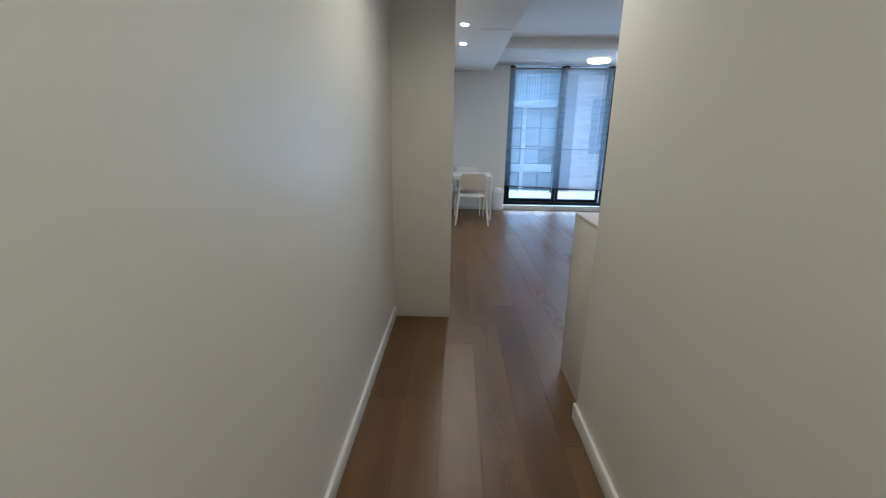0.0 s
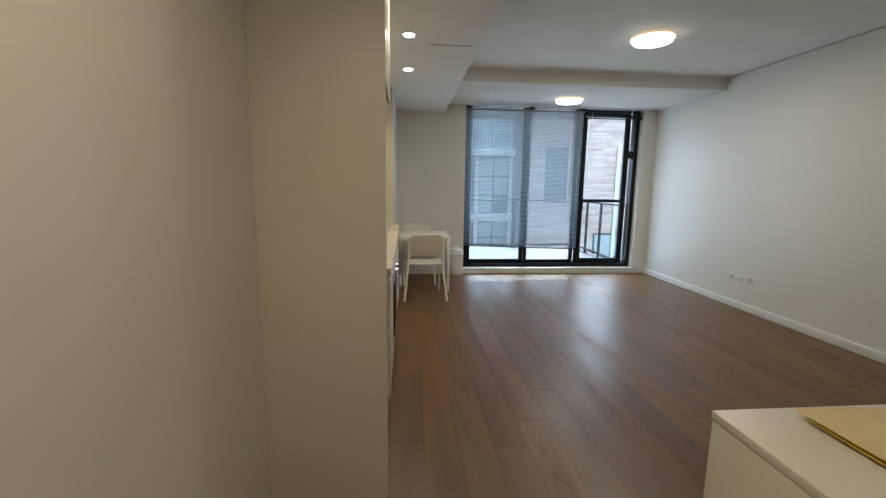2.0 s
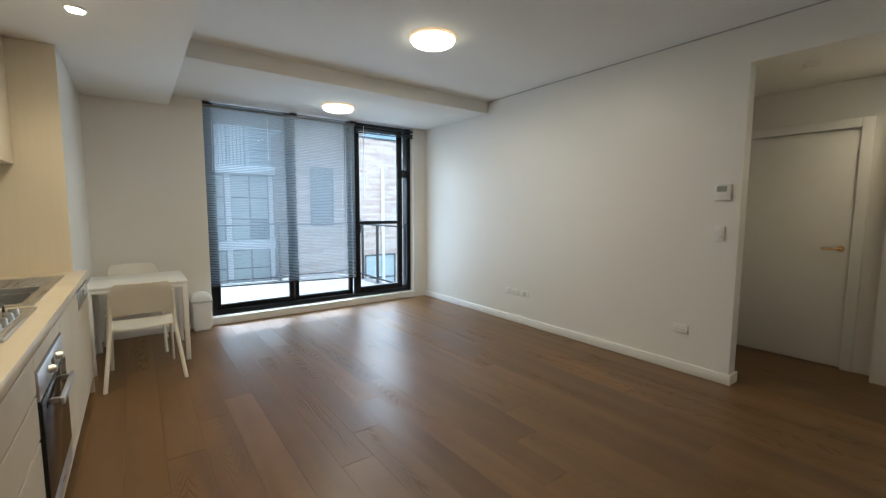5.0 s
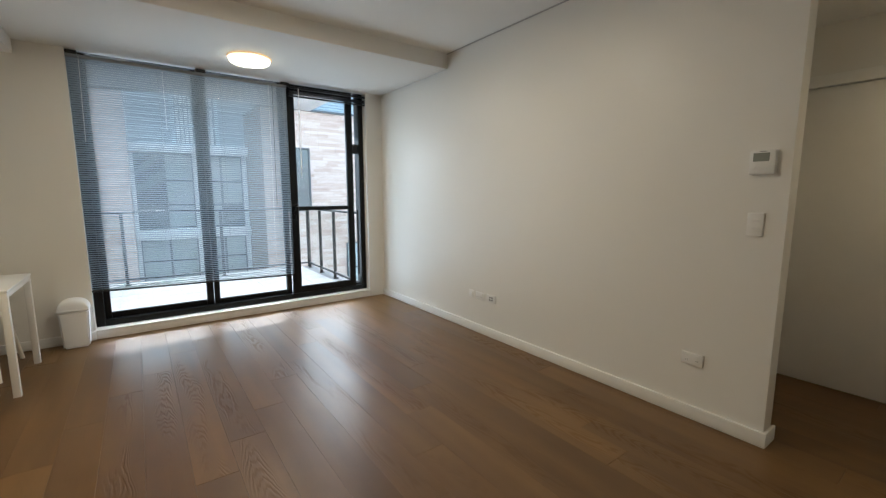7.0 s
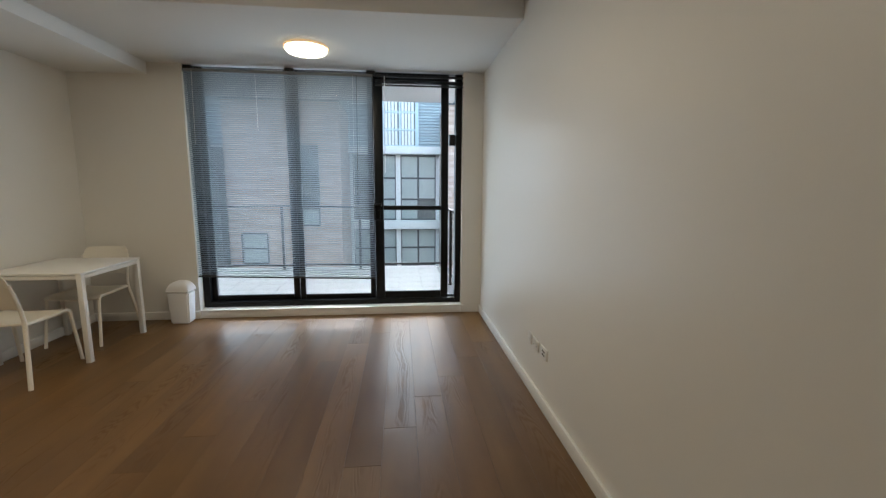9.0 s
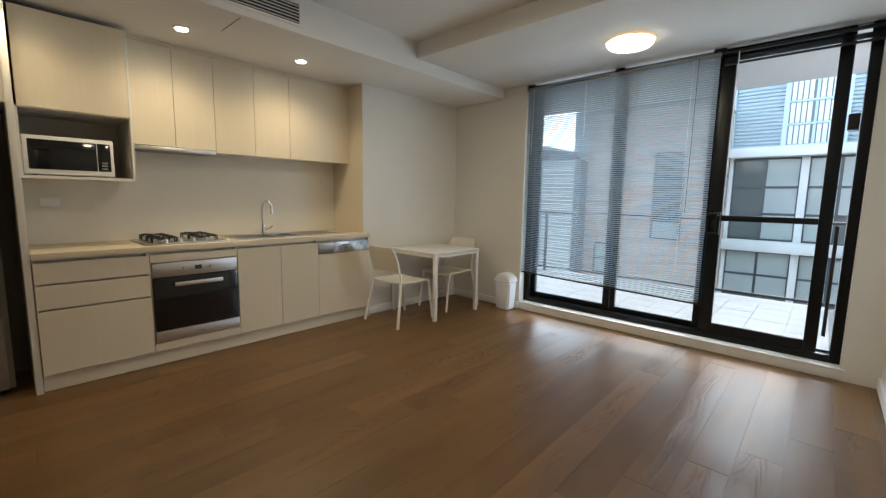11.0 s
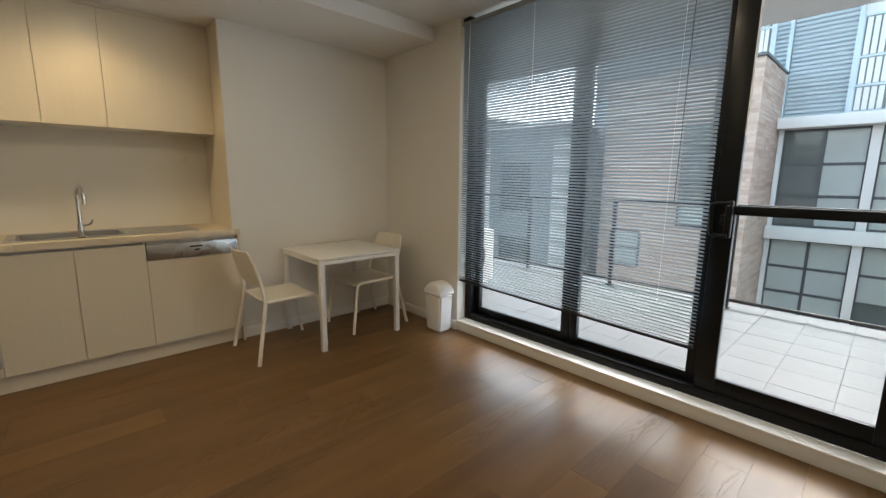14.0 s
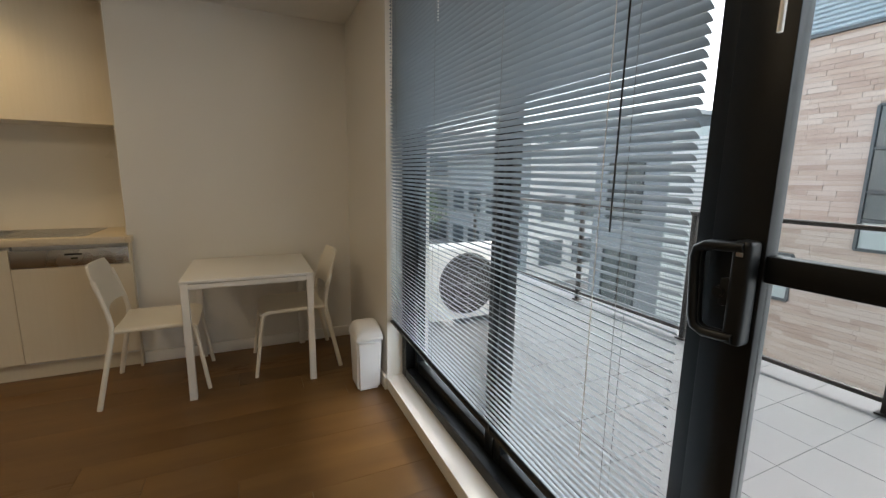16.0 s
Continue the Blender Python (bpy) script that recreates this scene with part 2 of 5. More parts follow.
M = {
    "wall": surface("wall_paint", (0.78, 0.76, 0.71), 0.38, vary=0.03, scale=0.8, fine=260.0, relief=0.04),
    "ceiling": surface("ceiling_paint", (0.80, 0.79, 0.76), 0.75, vary=0.025, scale=0.7, fine=200.0, relief=0.03),
    "trim": surface("trim_paint", (0.85, 0.84, 0.81), 0.38, vary=0.03, scale=4.0, relief=0.02),
    "oak": oak_floor(),
    "joint": surface("dark_joint", (0.02, 0.013, 0.008), 0.8, relief=0),
    "laminate": laminate(),
    "carcass": surface("white_melamine", (0.74, 0.71, 0.64), 0.4, vary=0.03, scale=5.0, relief=0.02),
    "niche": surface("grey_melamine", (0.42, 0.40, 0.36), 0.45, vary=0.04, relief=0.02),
    "stone": surface("cream_stone", (0.66, 0.57, 0.42), 0.34, vary=0.03, scale=14.0, fine=400.0, relief=0.0),
    "splash": surface("painted_glass", (0.73, 0.69, 0.60), 0.32, vary=0.02, relief=0.0),
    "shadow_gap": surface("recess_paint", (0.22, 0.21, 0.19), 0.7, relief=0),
    "white_plastic": surface("white_plastic", (0.80, 0.79, 0.76), 0.35, vary=0.03, relief=0.02),
    "bin_white": surface("cool_white_plastic", (0.86, 0.87, 0.89), 0.4, vary=0.03, relief=0.02),
    "chair": surface("white_polypropylene", (0.80, 0.755, 0.655), 0.42, vary=0.04, scale=6.0, relief=0.06),
    "white_steel": surface("white_lacquered_steel", (0.80, 0.78, 0.74), 0.35, vary=0.03, relief=0.02),
    "black_frame": dull(surface("black_aluminium", (0.008, 0.009, 0.010), 0.36, vary=0.25, scale=7.0, relief=0.03), 0.25),
    "black": surface("black_plastic", (0.012, 0.012, 0.013), 0.4, vary=0.2, relief=0.03),
    "iron": surface("cast_iron", (0.016, 0.016, 0.017), 0.55, vary=0.3, relief=0.2),
    "oven_glass": surface("black_glass", (0.008, 0.008, 0.009), 0.06, vary=0.1, relief=0),
    "steel": steel("brushed_steel"),
    "steel_up": steel("brushed_steel_sheet", (300.0, 2.0, 2.0), 0.5, 0.28),
    "fridge": steel("dark_steel_door", (2.0, 2.0, 60.0), 0.30, 0.07),
    "chrome": steel("chrome", (3, 3, 3), 0.85, 0.09),
    "slat": surface("silver_slat", (0.37, 0.42, 0.465), 0.42, metal=0.25, vary=0.04, relief=0.02),
    "glass": clear_glass("window_glass"),
    "rail_glass": clear_glass("rail_glass", tint=(0.965, 0.985, 0.98)),
    "lamp": glow("lamp_diffuser", (1.0, 0.87, 0.64), DISC_GLOW),
    "spot": glow("spot_diffuser", (1.0, 0.88, 0.66), 4.0),
    "rim_glow": glow("amber_rim", (1.0, 0.72, 0.42), 0.05),
    "pale_trim": surface("pale_blue_trim", (0.55, 0.63, 0.67), 0.45, vary=0.04, relief=0),
    "brass": surface("gold_rim", (0.62, 0.42, 0.20), 0.3, metal=0.7, vary=0.05, relief=0.02),
    "envelope": surface("manila_paper", (0.80, 0.66, 0.38), 0.7, vary=0.06, scale=9.0, relief=0.06),
    "yellow": surface("yellow_label", (0.80, 0.62, 0.05), 0.5, relief=0),
    "red": surface("red_label", (0.62, 0.09, 0.05), 0.5, relief=0),
    "grey": surface("grey_plastic", (0.28, 0.29, 0.29), 0.45, relief=0.02),
    "lcd": surface("display_glass", (0.06, 0.07, 0.055), 0.15, relief=0),
    "tile": surface("balcony_tile", (0.128, 0.133, 0.137), 0.5, vary=0.14, scale=2.5, fine=90.0, relief=0.06),
    "grout": surface("grout", (0.098, 0.10, 0.103), 0.9, relief=0.1),
    "render": surface("white_render", (0.74, 0.73, 0.71), 0.85, vary=0.06, scale=0.9, relief=0.15),
    "concrete": surface("pale_concrete", (0.52, 0.51, 0.49), 0.85, vary=0.12, scale=0.6, relief=0.2),
    "cladding": surface("blue_grey_cladding", (0.42, 0.47, 0.50), 0.45, vary=0.06, scale=0.8, relief=0.03),
    "window_dark": surface("far_window_glass", (0.13, 0.14, 0.135), 0.06, vary=0.2, scale=0.5, relief=0),
    "window_pale": surface("blinds_behind_glass", (0.44, 0.47, 0.45), 0.15, vary=0.10, scale=1.2, relief=0),
    "window_far": surface("distant_window_glass", (0.07, 0.08, 0.085), 0.2, vary=0.15, relief=0),
    "mortar": surface("buff_mortar", (0.36, 0.28, 0.235), 0.9, vary=0.08, relief=0.1),
    "far_wall": surface("weathered_render", (0.36, 0.36, 0.35), 0.85, vary=0.25, scale=0.4, relief=0.1),
    "pale_lcd": surface("grey_display", (0.26, 0.28, 0.25), 0.2, relief=0),
    "gap_shade": surface("gap_shade_grey", (0.42, 0.41, 0.39), 0.7, relief=0),
    "far_frame": surface("charcoal_frame", (0.085, 0.09, 0.092), 0.4, relief=0),
    "rail": surface("bronze_rail", (0.055, 0.050, 0.046), 0.38, metal=0.3, vary=0.1, relief=0.03),
    "brick": facing_stone(),
    "slate": surface("slate_grey_render", (0.25, 0.26, 0.27), 0.8, vary=0.15, scale=0.8, relief=0.15),
    "asphalt": surface("asphalt", (0.05, 0.05, 0.052), 0.9, vary=0.2, scale=0.5, fine=40.0, relief=0.2),
    "gravel": surface("planter_gravel", (0.34, 0.29, 0.22), 0.95, vary=0.3, scale=8.0, fine=60.0, relief=0.5),
    "leaf": surface("shrub_leaf", (0.06, 0.095, 0.03), 0.6, vary=0.3, scale=5.0, relief=0),
    "bark": surface("bark", (0.12, 0.09, 0.06), 0.9, vary=0.3, scale=6.0, relief=0.3),
    "car_red": surface("red_car_paint", (0.42, 0.03, 0.03), 0.2, relief=0, coat=0.6),
    "tyre": surface("tyre_rubber", (0.02, 0.02, 0.02), 0.8, relief=0.1),
}


# ---- building helpers ----
def box(bm, x0, x1, y0, y1, z0, z1, bevel=0.0, segments=2):
    m = Matrix.LocRotScale(((x0 + x1) / 2, (y0 + y1) / 2, (z0 + z1) / 2), None, (abs(x1 - x0), abs(y1 - y0), abs(z1 - z0)))
    made = bmesh.ops.create_cube(bm, size=1.0, matrix=m)["verts"]
    if bevel:
        edges = list({e for v in made for e in v.link_edges})
        bmesh.ops.bevel(bm, geom=edges, offset=bevel, segments=segments, affect="EDGES", profile=0.5)
    return made


def block(x0, x1, y0, y1, z0, z1, bevel=0.0, segments=2):
    bm = bmesh.new()
    box(bm, x0, x1, y0, y1, z0, z1, bevel, segments)
    return bm


def disc(bm, at, radius, height, axis="z", sides=32, top=None, bevel=0.0):
    turn = {"z": Matrix.Identity(4), "x": pose(0, 0, 0, 0, 90, 0), "y": pose(0, 0, 0, -90, 0, 0)}[axis]
    made = bmesh.ops.create_cone(bm, cap_ends=True, segments=sides, radius1=radius, radius2=radius if top is None else top, depth=height,
                                 matrix=Matrix.Translation(at) @ turn)["verts"]
    if bevel:
        rims = [e for e in {e for v in made for e in v.link_edges} if any(len(f.verts) > 4 for f in e.link_faces)]
        bmesh.ops.bevel(bm, geom=rims, offset=bevel, segments=2, affect="EDGES")
    return made


def pipe(bm, points, radius, sides=10, end=None):
    """A round bar along points, tapering to the radius end."""
    pts = [Vector(p) for p in points]
    rings = []
    for i, p in enumerate(pts):
        d = (pts[min(i + 1, len(pts) - 1)] - pts[max(i - 1, 0)]).normalized()
        a = d.orthogonal().normalized() if not rings else (side - d * side.dot(d)).normalized()
        side = a
        c = d.cross(a)
        r = radius if end is None else radius + (end - radius) * i / (len(pts) - 1)
        rings.append([bm.verts.new(p + (a * math.cos(k) + c * math.sin(k)) * r) for k in (2 * math.pi * j / sides for j in range(sides))])
    for r0, r1 in zip(rings, rings[1:]):
        for j in range(sides):
            bm.faces.new((r0[j], r0[(j + 1) % sides], r1[(j + 1) % sides], r1[j]))
    bm.faces.new(rings[0][::-1])
    bm.faces.new(rings[-1])


def sheet(bm, grid, thick):
    """A curved panel from a grid of points, with thickness along its normals."""
    rows = [[Vector(p) for p in row] for row in grid]
    n, m = len(rows), len(rows[0])
    faces = []
    for flip, side in ((1, 0.5), (-1, -0.5)):
        layer = []
        for i in range(n):
            line = []
            for j in range(m):
                du = rows[min(i + 1, n - 1)][j] - rows[max(i - 1, 0)][j]
                dv = rows[i][min(j + 1, m - 1)] - rows[i][max(j - 1, 0)]
                line.append(bm.verts.new(rows[i][j] + du.cross(dv).normalized() * thick * side))
            layer.append(line)
        faces.append(layer)
        for i in range(n - 1):
            for j in range(m - 1):
                q = (layer[i][j], layer[i + 1][j], layer[i + 1][j + 1], layer[i][j + 1])
                bm.faces.new(q if flip > 0 else q[::-1])
    a, b = faces
    ring = [(0, j) for j in range(m)] + [(i, m - 1) for i in range(1, n)] + [(n - 1, j) for j in range(m - 2, -1, -1)] + [(i, 0) for i in range(n - 2, 0, -1)]
    for (i, j), (k, l) in zip(ring, ring[1:] + ring[:1]):
        bm.faces.new((a[i][j], a[k][l], b[k][l], b[i][j]))


def smooth(me, angle=35):
    me.polygons.foreach_set("use_smooth", [True] * len(me.polygons))
    me.set_sharp_from_angle(angle=radians(angle))


def mesh_of(name, bm, material):
    bmesh.ops.recalc_face_normals(bm, faces=bm.faces)
    me = bpy.data.meshes.new(name)
    bm.to_mesh(me)
    bm.free()
    smooth(me)
    me.materials.append(M[material])
    return me


def part(name, bm, material, parent, label=""):
    ob = new(name, mesh_of(name, bm, material))
    ob.parent = parent
    return tagged(ob, label)


def thing(name, label, category, at=(0, 0, 0), turn=0.0, group="", kind=""):
    ob = new(name)
    ob.empty_display_size = 0.05
    ob.matrix_world = pose(*at, 0, 0, turn)
    return tagged(ob, label, category, group, kind)


def solid(name, bm, material, label, category, kind="", group=""):
    return tagged(new(name, mesh_of(name, bm, material)), label, category, group, kind)


def structure(name, bm, material, label="", category=""):
    return solid(name, bm, material, label or "plain painted " + name.split("_")[0], category or name.split("_")[0], "structure")

# ---- the rooms ----
EAST, NORTH, WEST, CEIL, DROP, SOFFIT = 4.69, 8.47, 0.57, 2.77, 2.624, 2.51
structure("wall_east", block(EAST, 4.81, 4.16, 8.75, 0, 2.9), "wall", "long white painted plaster wall", "wall")
structure("wall_header", block(EAST, 4.81, 3.08, 4.16, 2.49, 2.9), "wall", "white painted wall above the hall opening", "wall")
structure("wall_north_left", block(-0.12, 1.63, NORTH, 8.75, 0, 2.9), "wall", "white painted wall beside the window", "wall")
structure("wall_north_right", block(4.47, EAST, NORTH, 8.75, 0, 2.9), "wall", "narrow white painted wall beside the window", "wall")
structure("wall_north_top", block(1.63, 4.47, 8.57, 8.75, 2.66, 2.9), "wall", "white painted wall above the window", "wall")
structure("wall_west_dining", block(0.45, WEST, 6.95, NORTH, 0, 2.6), "wall", "white painted wall behind the dining table", "wall")
structure("wall_west_return", block(-0.12, 0.45, 6.95, 7.07, 0, 2.6), "wall", "painted wall end beside the kitchen", "wall")
structure("wall_west_kitchen", block(-0.12, 0.0, 3.27, 6.95, 0, 2.6), "wall", "painted wall behind the kitchen", "wall")
structure("wall_corridor_left", block(0.115, 0.235, -2.3, 3.388, 0, 2.6), "wall", "white painted corridor wall", "wall")
structure("wall_fridge_side", block(-0.12, 0.115, 3.27, 3.388, 0, 2.6), "wall", "painted wall beside the fridge recess", "wall")
structure("wall_corridor_right", block(1.32, 1.44, -2.3, 2.215, 0, 2.9), "wall", "white painted corridor wall ending at the living room", "wall")
structure("wall_corridor_end", block(0.115, 1.44, -2.42, -2.3, 0, 2.9), "wall", "white painted corridor end wall", "wall")
structure("wall_south", block(1.44, 4.14, 2.095, 2.215, 0, 2.9), "wall", "white painted living room wall", "wall")
structure("wall_south_return", block(4.02, 4.14, 2.215, 3.2, 0, 2.9), "wall", "white painted wall corner by the hall", "wall")
structure("wall_hall_south", block(4.14, 5.99, 3.08, 3.2, 0, 2.9), "wall", "white painted hall wall", "wall")
structure("wall_hall_north", block(4.81, 5.99, 4.62, 4.74, 0, 2.9), "wall", "white painted hall wall", "wall")
structure("wall_hall_pier", block(5.68, 5.87, 3.2, 3.5, 0, 2.49), "wall", "white painted wall pier in the hall", "wall")
bm = block(5.87, 5.99, 3.5, 3.70, 0, 2.9)
box(bm, 5.87, 5.99, 4.52, 4.62, 0, 2.9)
box(bm, 5.87, 5.99, 3.70, 4.52, 2.10, 2.9)
structure("wall_hall_east", bm, "wall", "white painted hall wall with a doorway", "wall")

structure("ceiling", block(1.31, 4.81, 2.215, 7.03, CEIL, 2.9), "ceiling", "flat white plaster ceiling", "ceiling")
structure("ceiling_drop", block(1.31, 4.69, 7.03, 8.57, DROP, 2.9, 0.004), "ceiling", "lowered white plaster ceiling before the window", "ceiling")
structure("ceiling_soffit", block(-0.12, 1.31, 2.33, 8.47, SOFFIT, 2.9, 0.004), "ceiling", "low white plaster bulkhead over the kitchen", "ceiling")
structure("ceiling_corridor", block(0.115, 1.32, -2.3, 2.33, SOFFIT, 2.9), "ceiling", "low white plaster corridor ceiling", "ceiling")
structure("ceiling_hall", block(4.81, 5.99, 3.08, 4.74, 2.49, 2.6), "ceiling", "low white plaster hall ceiling", "ceiling")
# unseen panel, added to keep outside light out of the door gaps
structure("wall_behind_door", block(5.99, 6.05, 3.5, 4.74, 0, 2.3), "wall", "unseen panel blocking outside light behind the closed hall door", "wall")
# solid strip on the wall; its grey stands for the shadow gap's shade
structure("trim_shadow_gap", block(4.680, 4.69, 2.33, 7.03, 2.762, 2.77), "gap_shade", "thin grey strip coloured as the shade between wall and ceiling", "trim")
structure("trim_plaster_crack", block(0.92, 1.26, 5.44, 5.444, 2.507, 2.5105), "shadow_gap", "thin dark joint in the plaster bulkhead", "trim")


def skirting(name, x0, x1, y0, y1):
    structure(name, block(x0, x1, y0, y1, 0.0, 0.085, 0.004), "trim", "white painted timber skirting board", "baseboard")


skirting("baseboard_east", 4.672, 4.69, 4.142, NORTH)
skirting("baseboard_east_end", 4.69, 4.828, 4.142, 4.16)
skirting("baseboard_north_left", WEST, 1.63, 8.452, NORTH)
skirting("baseboard_west", WEST, 0.588, 6.98, 8.452)
skirting("baseboard_corridor_left", 0.235, 0.252, -2.3, 3.388)
skirting("baseboard_corridor_right", 1.303, 1.32, -2.3, 2.23)
skirting("baseboard_south_return", 4.14, 4.158, 2.215, 3.218)
skirting("baseboard_hall_south", 4.158, 5.68, 3.2, 3.218)
skirting("baseboard_hall_north", 4.81, 5.87, 4.602, 4.62)

bm = block(1.63, 4.47, NORTH, 8.57, 0, 0.088, 0.004)
box(bm, 1.60, 4.50, 8.462, 8.572, 0.074, 0.091, 0.003)
structure("trim_window_sill", bm, "trim", "low white painted sill below the window", "sill")


# ---- window and sliding door ----
def bars(name, parent, rows, y0, y1, label=""):
    for x0, x1, z0, z1 in rows:
        part(name, block(x0, x1, y0, y1, z0, z1, 0.003), "black_frame", parent, label)


win = thing("window_1", "black aluminium window with two fixed panes and a sliding door bay", "window", (0, 0, 0), kind="structure")
bars("frame", win, [(1.63, 1.70, 0.091, 2.66), (4.405, 4.47, 0.091, 2.66), (1.70, 4.405, 0.091, 0.15), (1.70, 4.405, 2.63, 2.66)], 8.57, 8.70)
bars("stile", win, [(1.70, 1.752, 0.15, 2.63), (2.58, 2.648, 0.15, 2.63), (2.654, 2.71, 0.15, 2.63), (3.44, 3.50, 0.15, 2.63)], 8.628, 8.672)
bars("rail", win, [(1.752, 2.58, 0.15, 0.212), (2.71, 3.44, 0.15, 0.205)], 8.63, 8.67)
bars("track", win, [(3.50, 4.405, 0.15, 0.166)], 8.64, 8.66)
for x0, x1 in ((1.752, 2.58), (2.71, 3.44)):
    pane = part("pane", block(x0, x1, 8.648, 8.654, 0.205, 2.63), "glass", win)
    pane.visible_shadow = False
for x in (1.665, 2.66, 3.49):
    part("blind_bracket", block(x - 0.045, x + 0.045, 8.50, 8.57, 2.583, 2.62, 0.004), "black", win)

door = thing("door_1", "black aluminium glazed sliding door standing slightly open", "door", (0, 0, 0), kind="structure")
bars("stile", door, [(3.505, 3.605, 0.152, 2.625), (4.243, 4.325, 0.152, 2.625)], 8.578, 8.618)
bars("rail", door, [(3.605, 4.243, 0.152, 0.235), (3.605, 4.243, 2.55, 2.625), (3.605, 4.243, 1.165, 1.215)], 8.582, 8.614)
for z0, z1 in ((0.235, 1.165), (1.215, 2.55)):
    pane = part("pane", block(3.605, 4.243, 8.596, 8.602, z0, z1), "glass", door)
    pane.visible_shadow = False
# the pull: a thick rounded loop standing off the stile, with a lock body along its inner side
bm = bmesh.new()
for dy, r in ((-0.006, 0.0095), (0.006, 0.0105)):
    loop = [(3.588, 1.056), (3.530, 1.052), (3.512, 1.060), (3.506, 1.078), (3.498, 1.198), (3.502, 1.216), (3.518, 1.225), (3.588, 1.229)]
    pipe(bm, [(x, 8.549 + dy, z) for x, z in loop], r, 12)
box(bm, 3.566, 3.600, 8.541, 8.579, 1.042, 1.242, 0.009, 3)
box(bm, 3.546, 3.572, 8.549, 8.568, 1.111, 1.166, 0.006)
disc(bm, (3.548, 8.552, 1.138), 0.012, 0.016, "y", 20, bevel=0.003)
handle = part("handle", bm, "black_frame", door, "black pull loop with a lock")
part("lock_barrel", block(3.576, 3.588, 8.539, 8.5415, 1.212, 1.226, 0.001), "steel", handle)
part("latch", block(4.335, 4.40, 8.60, 8.66, 1.88, 2.0, 0.006), "black", win)
bm = bmesh.new()
pipe(bm, [(4.355, 8.552, 0.30), (4.355, 8.548, 0.9), (4.355, 8.552, 1.16)], 0.012)
part("pull_bar", bm, "black", win)


# ---- venetian blinds ----
def slat_mesh(length, width=0.027, material="slat"):
    bm = bmesh.new()
    rows = []
    for k in range(5):
        u = k / 4 - 0.5
        rows.append((u * width, 0.0025 * (1 - 4 * u * u)))
    top, low = [], []
    for x in (-length / 2, length / 2):
        top.append([bm.verts.new((x, y, z)) for y, z in rows])
        low.append([bm.verts.new((x, y, z - 0.0006)) for y, z in rows])
    for k in range(4):
        bm.faces.new((top[0][k], top[1][k], top[1][k + 1], top[0][k + 1]))
        bm.faces.new((low[0][k + 1], low[1][k + 1], low[1][k], low[0][k]))
    for a in (0, 1):
        bm.faces.new([*top[a], *low[a][::-1]])
    for k in (0, 4):
        bm.faces.new((top[0][k], top[1][k], low[1][k], low[0][k]))
    return mesh_of("slat", bm, material)


def blind(label, x0, x1, z_low, drop, count, tilt, top=2.545, dark=False):
    b = thing("venetian_blind", label, "blind", ((x0 + x1) / 2, 8.505, 2.585), group="venetian blinds at the window")
    half = (x1 - x0) / 2
    part("head_rail", block(-half, half, -0.016, 0.016, -0.028 if not dark else -0.022, 0, 0.003), "black" if dark else "grey", b)
    me = slat_mesh(x1 - x0 - 0.01, 0.025, "black" if dark else "slat")
    for i in range(count):
        f = i / (count - 1)
        s = new("slat", me)
        s.parent = b
        s.matrix_local = pose(0, 0, top - 2.585 - (top - z_low - 0.02) * f, tilt, drop * f, 0)
    rail = part("bottom_rail", block(-half + 0.005, half - 0.005, -0.013, 0.013, -0.008, 0.008, 0.004), "black", b)
    rail.matrix_local = pose(0, 0, z_low - 2.585, 0, drop, 0)
    return b


full = blind("silver aluminium venetian blind lowered over two window panes", 1.615, 3.505, 0.43, 1.6, 104, -31.5)
for x in (-0.80, -0.27, 0.27, 0.80):
    for y in (-0.0145, 0.0145):
        bm = bmesh.new()
        pipe(bm, [(x, y, -0.03), (x, y, 0.43 - 2.585 - x * 0.028)], 0.0008, 5)
        part("ladder_cord", bm, "grey", full)
for x, low, shade_name in ((-0.84, -0.75, "white_plastic"), (0.785, -1.355, "black"), (0.745, -1.95, "white_plastic")):
    bm = bmesh.new()
    pipe(bm, [(x, -0.022, -0.02), (x - 0.012, -0.024, low)], 0.0022 if shade_name == "black" or x < 0 else 0.0012, 6)
    part("tilt_wand" if low > -1.5 else "pull_cord", bm, shade_name, full)
bm = bmesh.new()
for k in range(46):
    disc(bm, (-0.23 + 0.002 * (k % 2), -0.02, -0.05 - k * 0.012), 0.0035, 0.005, "z", 6)
part("bead_chain", bm, "white_plastic", full)
raised = blind("dark venetian blind pulled up in a stack above the door", 3.53, 4.48, 2.480, 0.0, 14, 0, 2.534, True)
bm = bmesh.new()
pipe(bm, [(-0.372, -0.024, -0.02), (-0.375, -0.026, -1.015)], 0.0045, 8)
part("tilt_wand", bm, "white_plastic", raised, "clear white tilt wand")


# ---- lamps ----
def ceiling_lamp(x, y, z, power):
    lamp = thing("ceiling_light", "round flush ceiling light with a white diffuser and gold rim", "ceiling light", (x, y, z), group="round ceiling lights")
    bm = bmesh.new()
    disc(bm, (0, 0, -0.010), 0.190, 0.020, "z", 48, bevel=0.006)
    part("base_ring", bm, "rim_glow", lamp, "thin gold-toned rim with an amber glow")
    bm = bmesh.new()
    disc(bm, (0, 0, -0.037), 0.166, 0.034, "z", 48, top=0.182, bevel=0.008)
    part("diffuser", bm, "lamp", lamp, "glowing white diffuser")
    light = new("lamp_glow", bpy.data.lights.new("lamp_glow", "AREA"))
    light.data.shape, light.data.size, light.data.energy, light.data.color = "DISK", 0.33, LAMP_POWER * power, WARM
    light.location = (x, y, z - 0.062)


ceiling_lamp(2.955, 5.80, CEIL, 1.0)
ceiling_lamp(2.985, 7.82, DROP, 0.5)


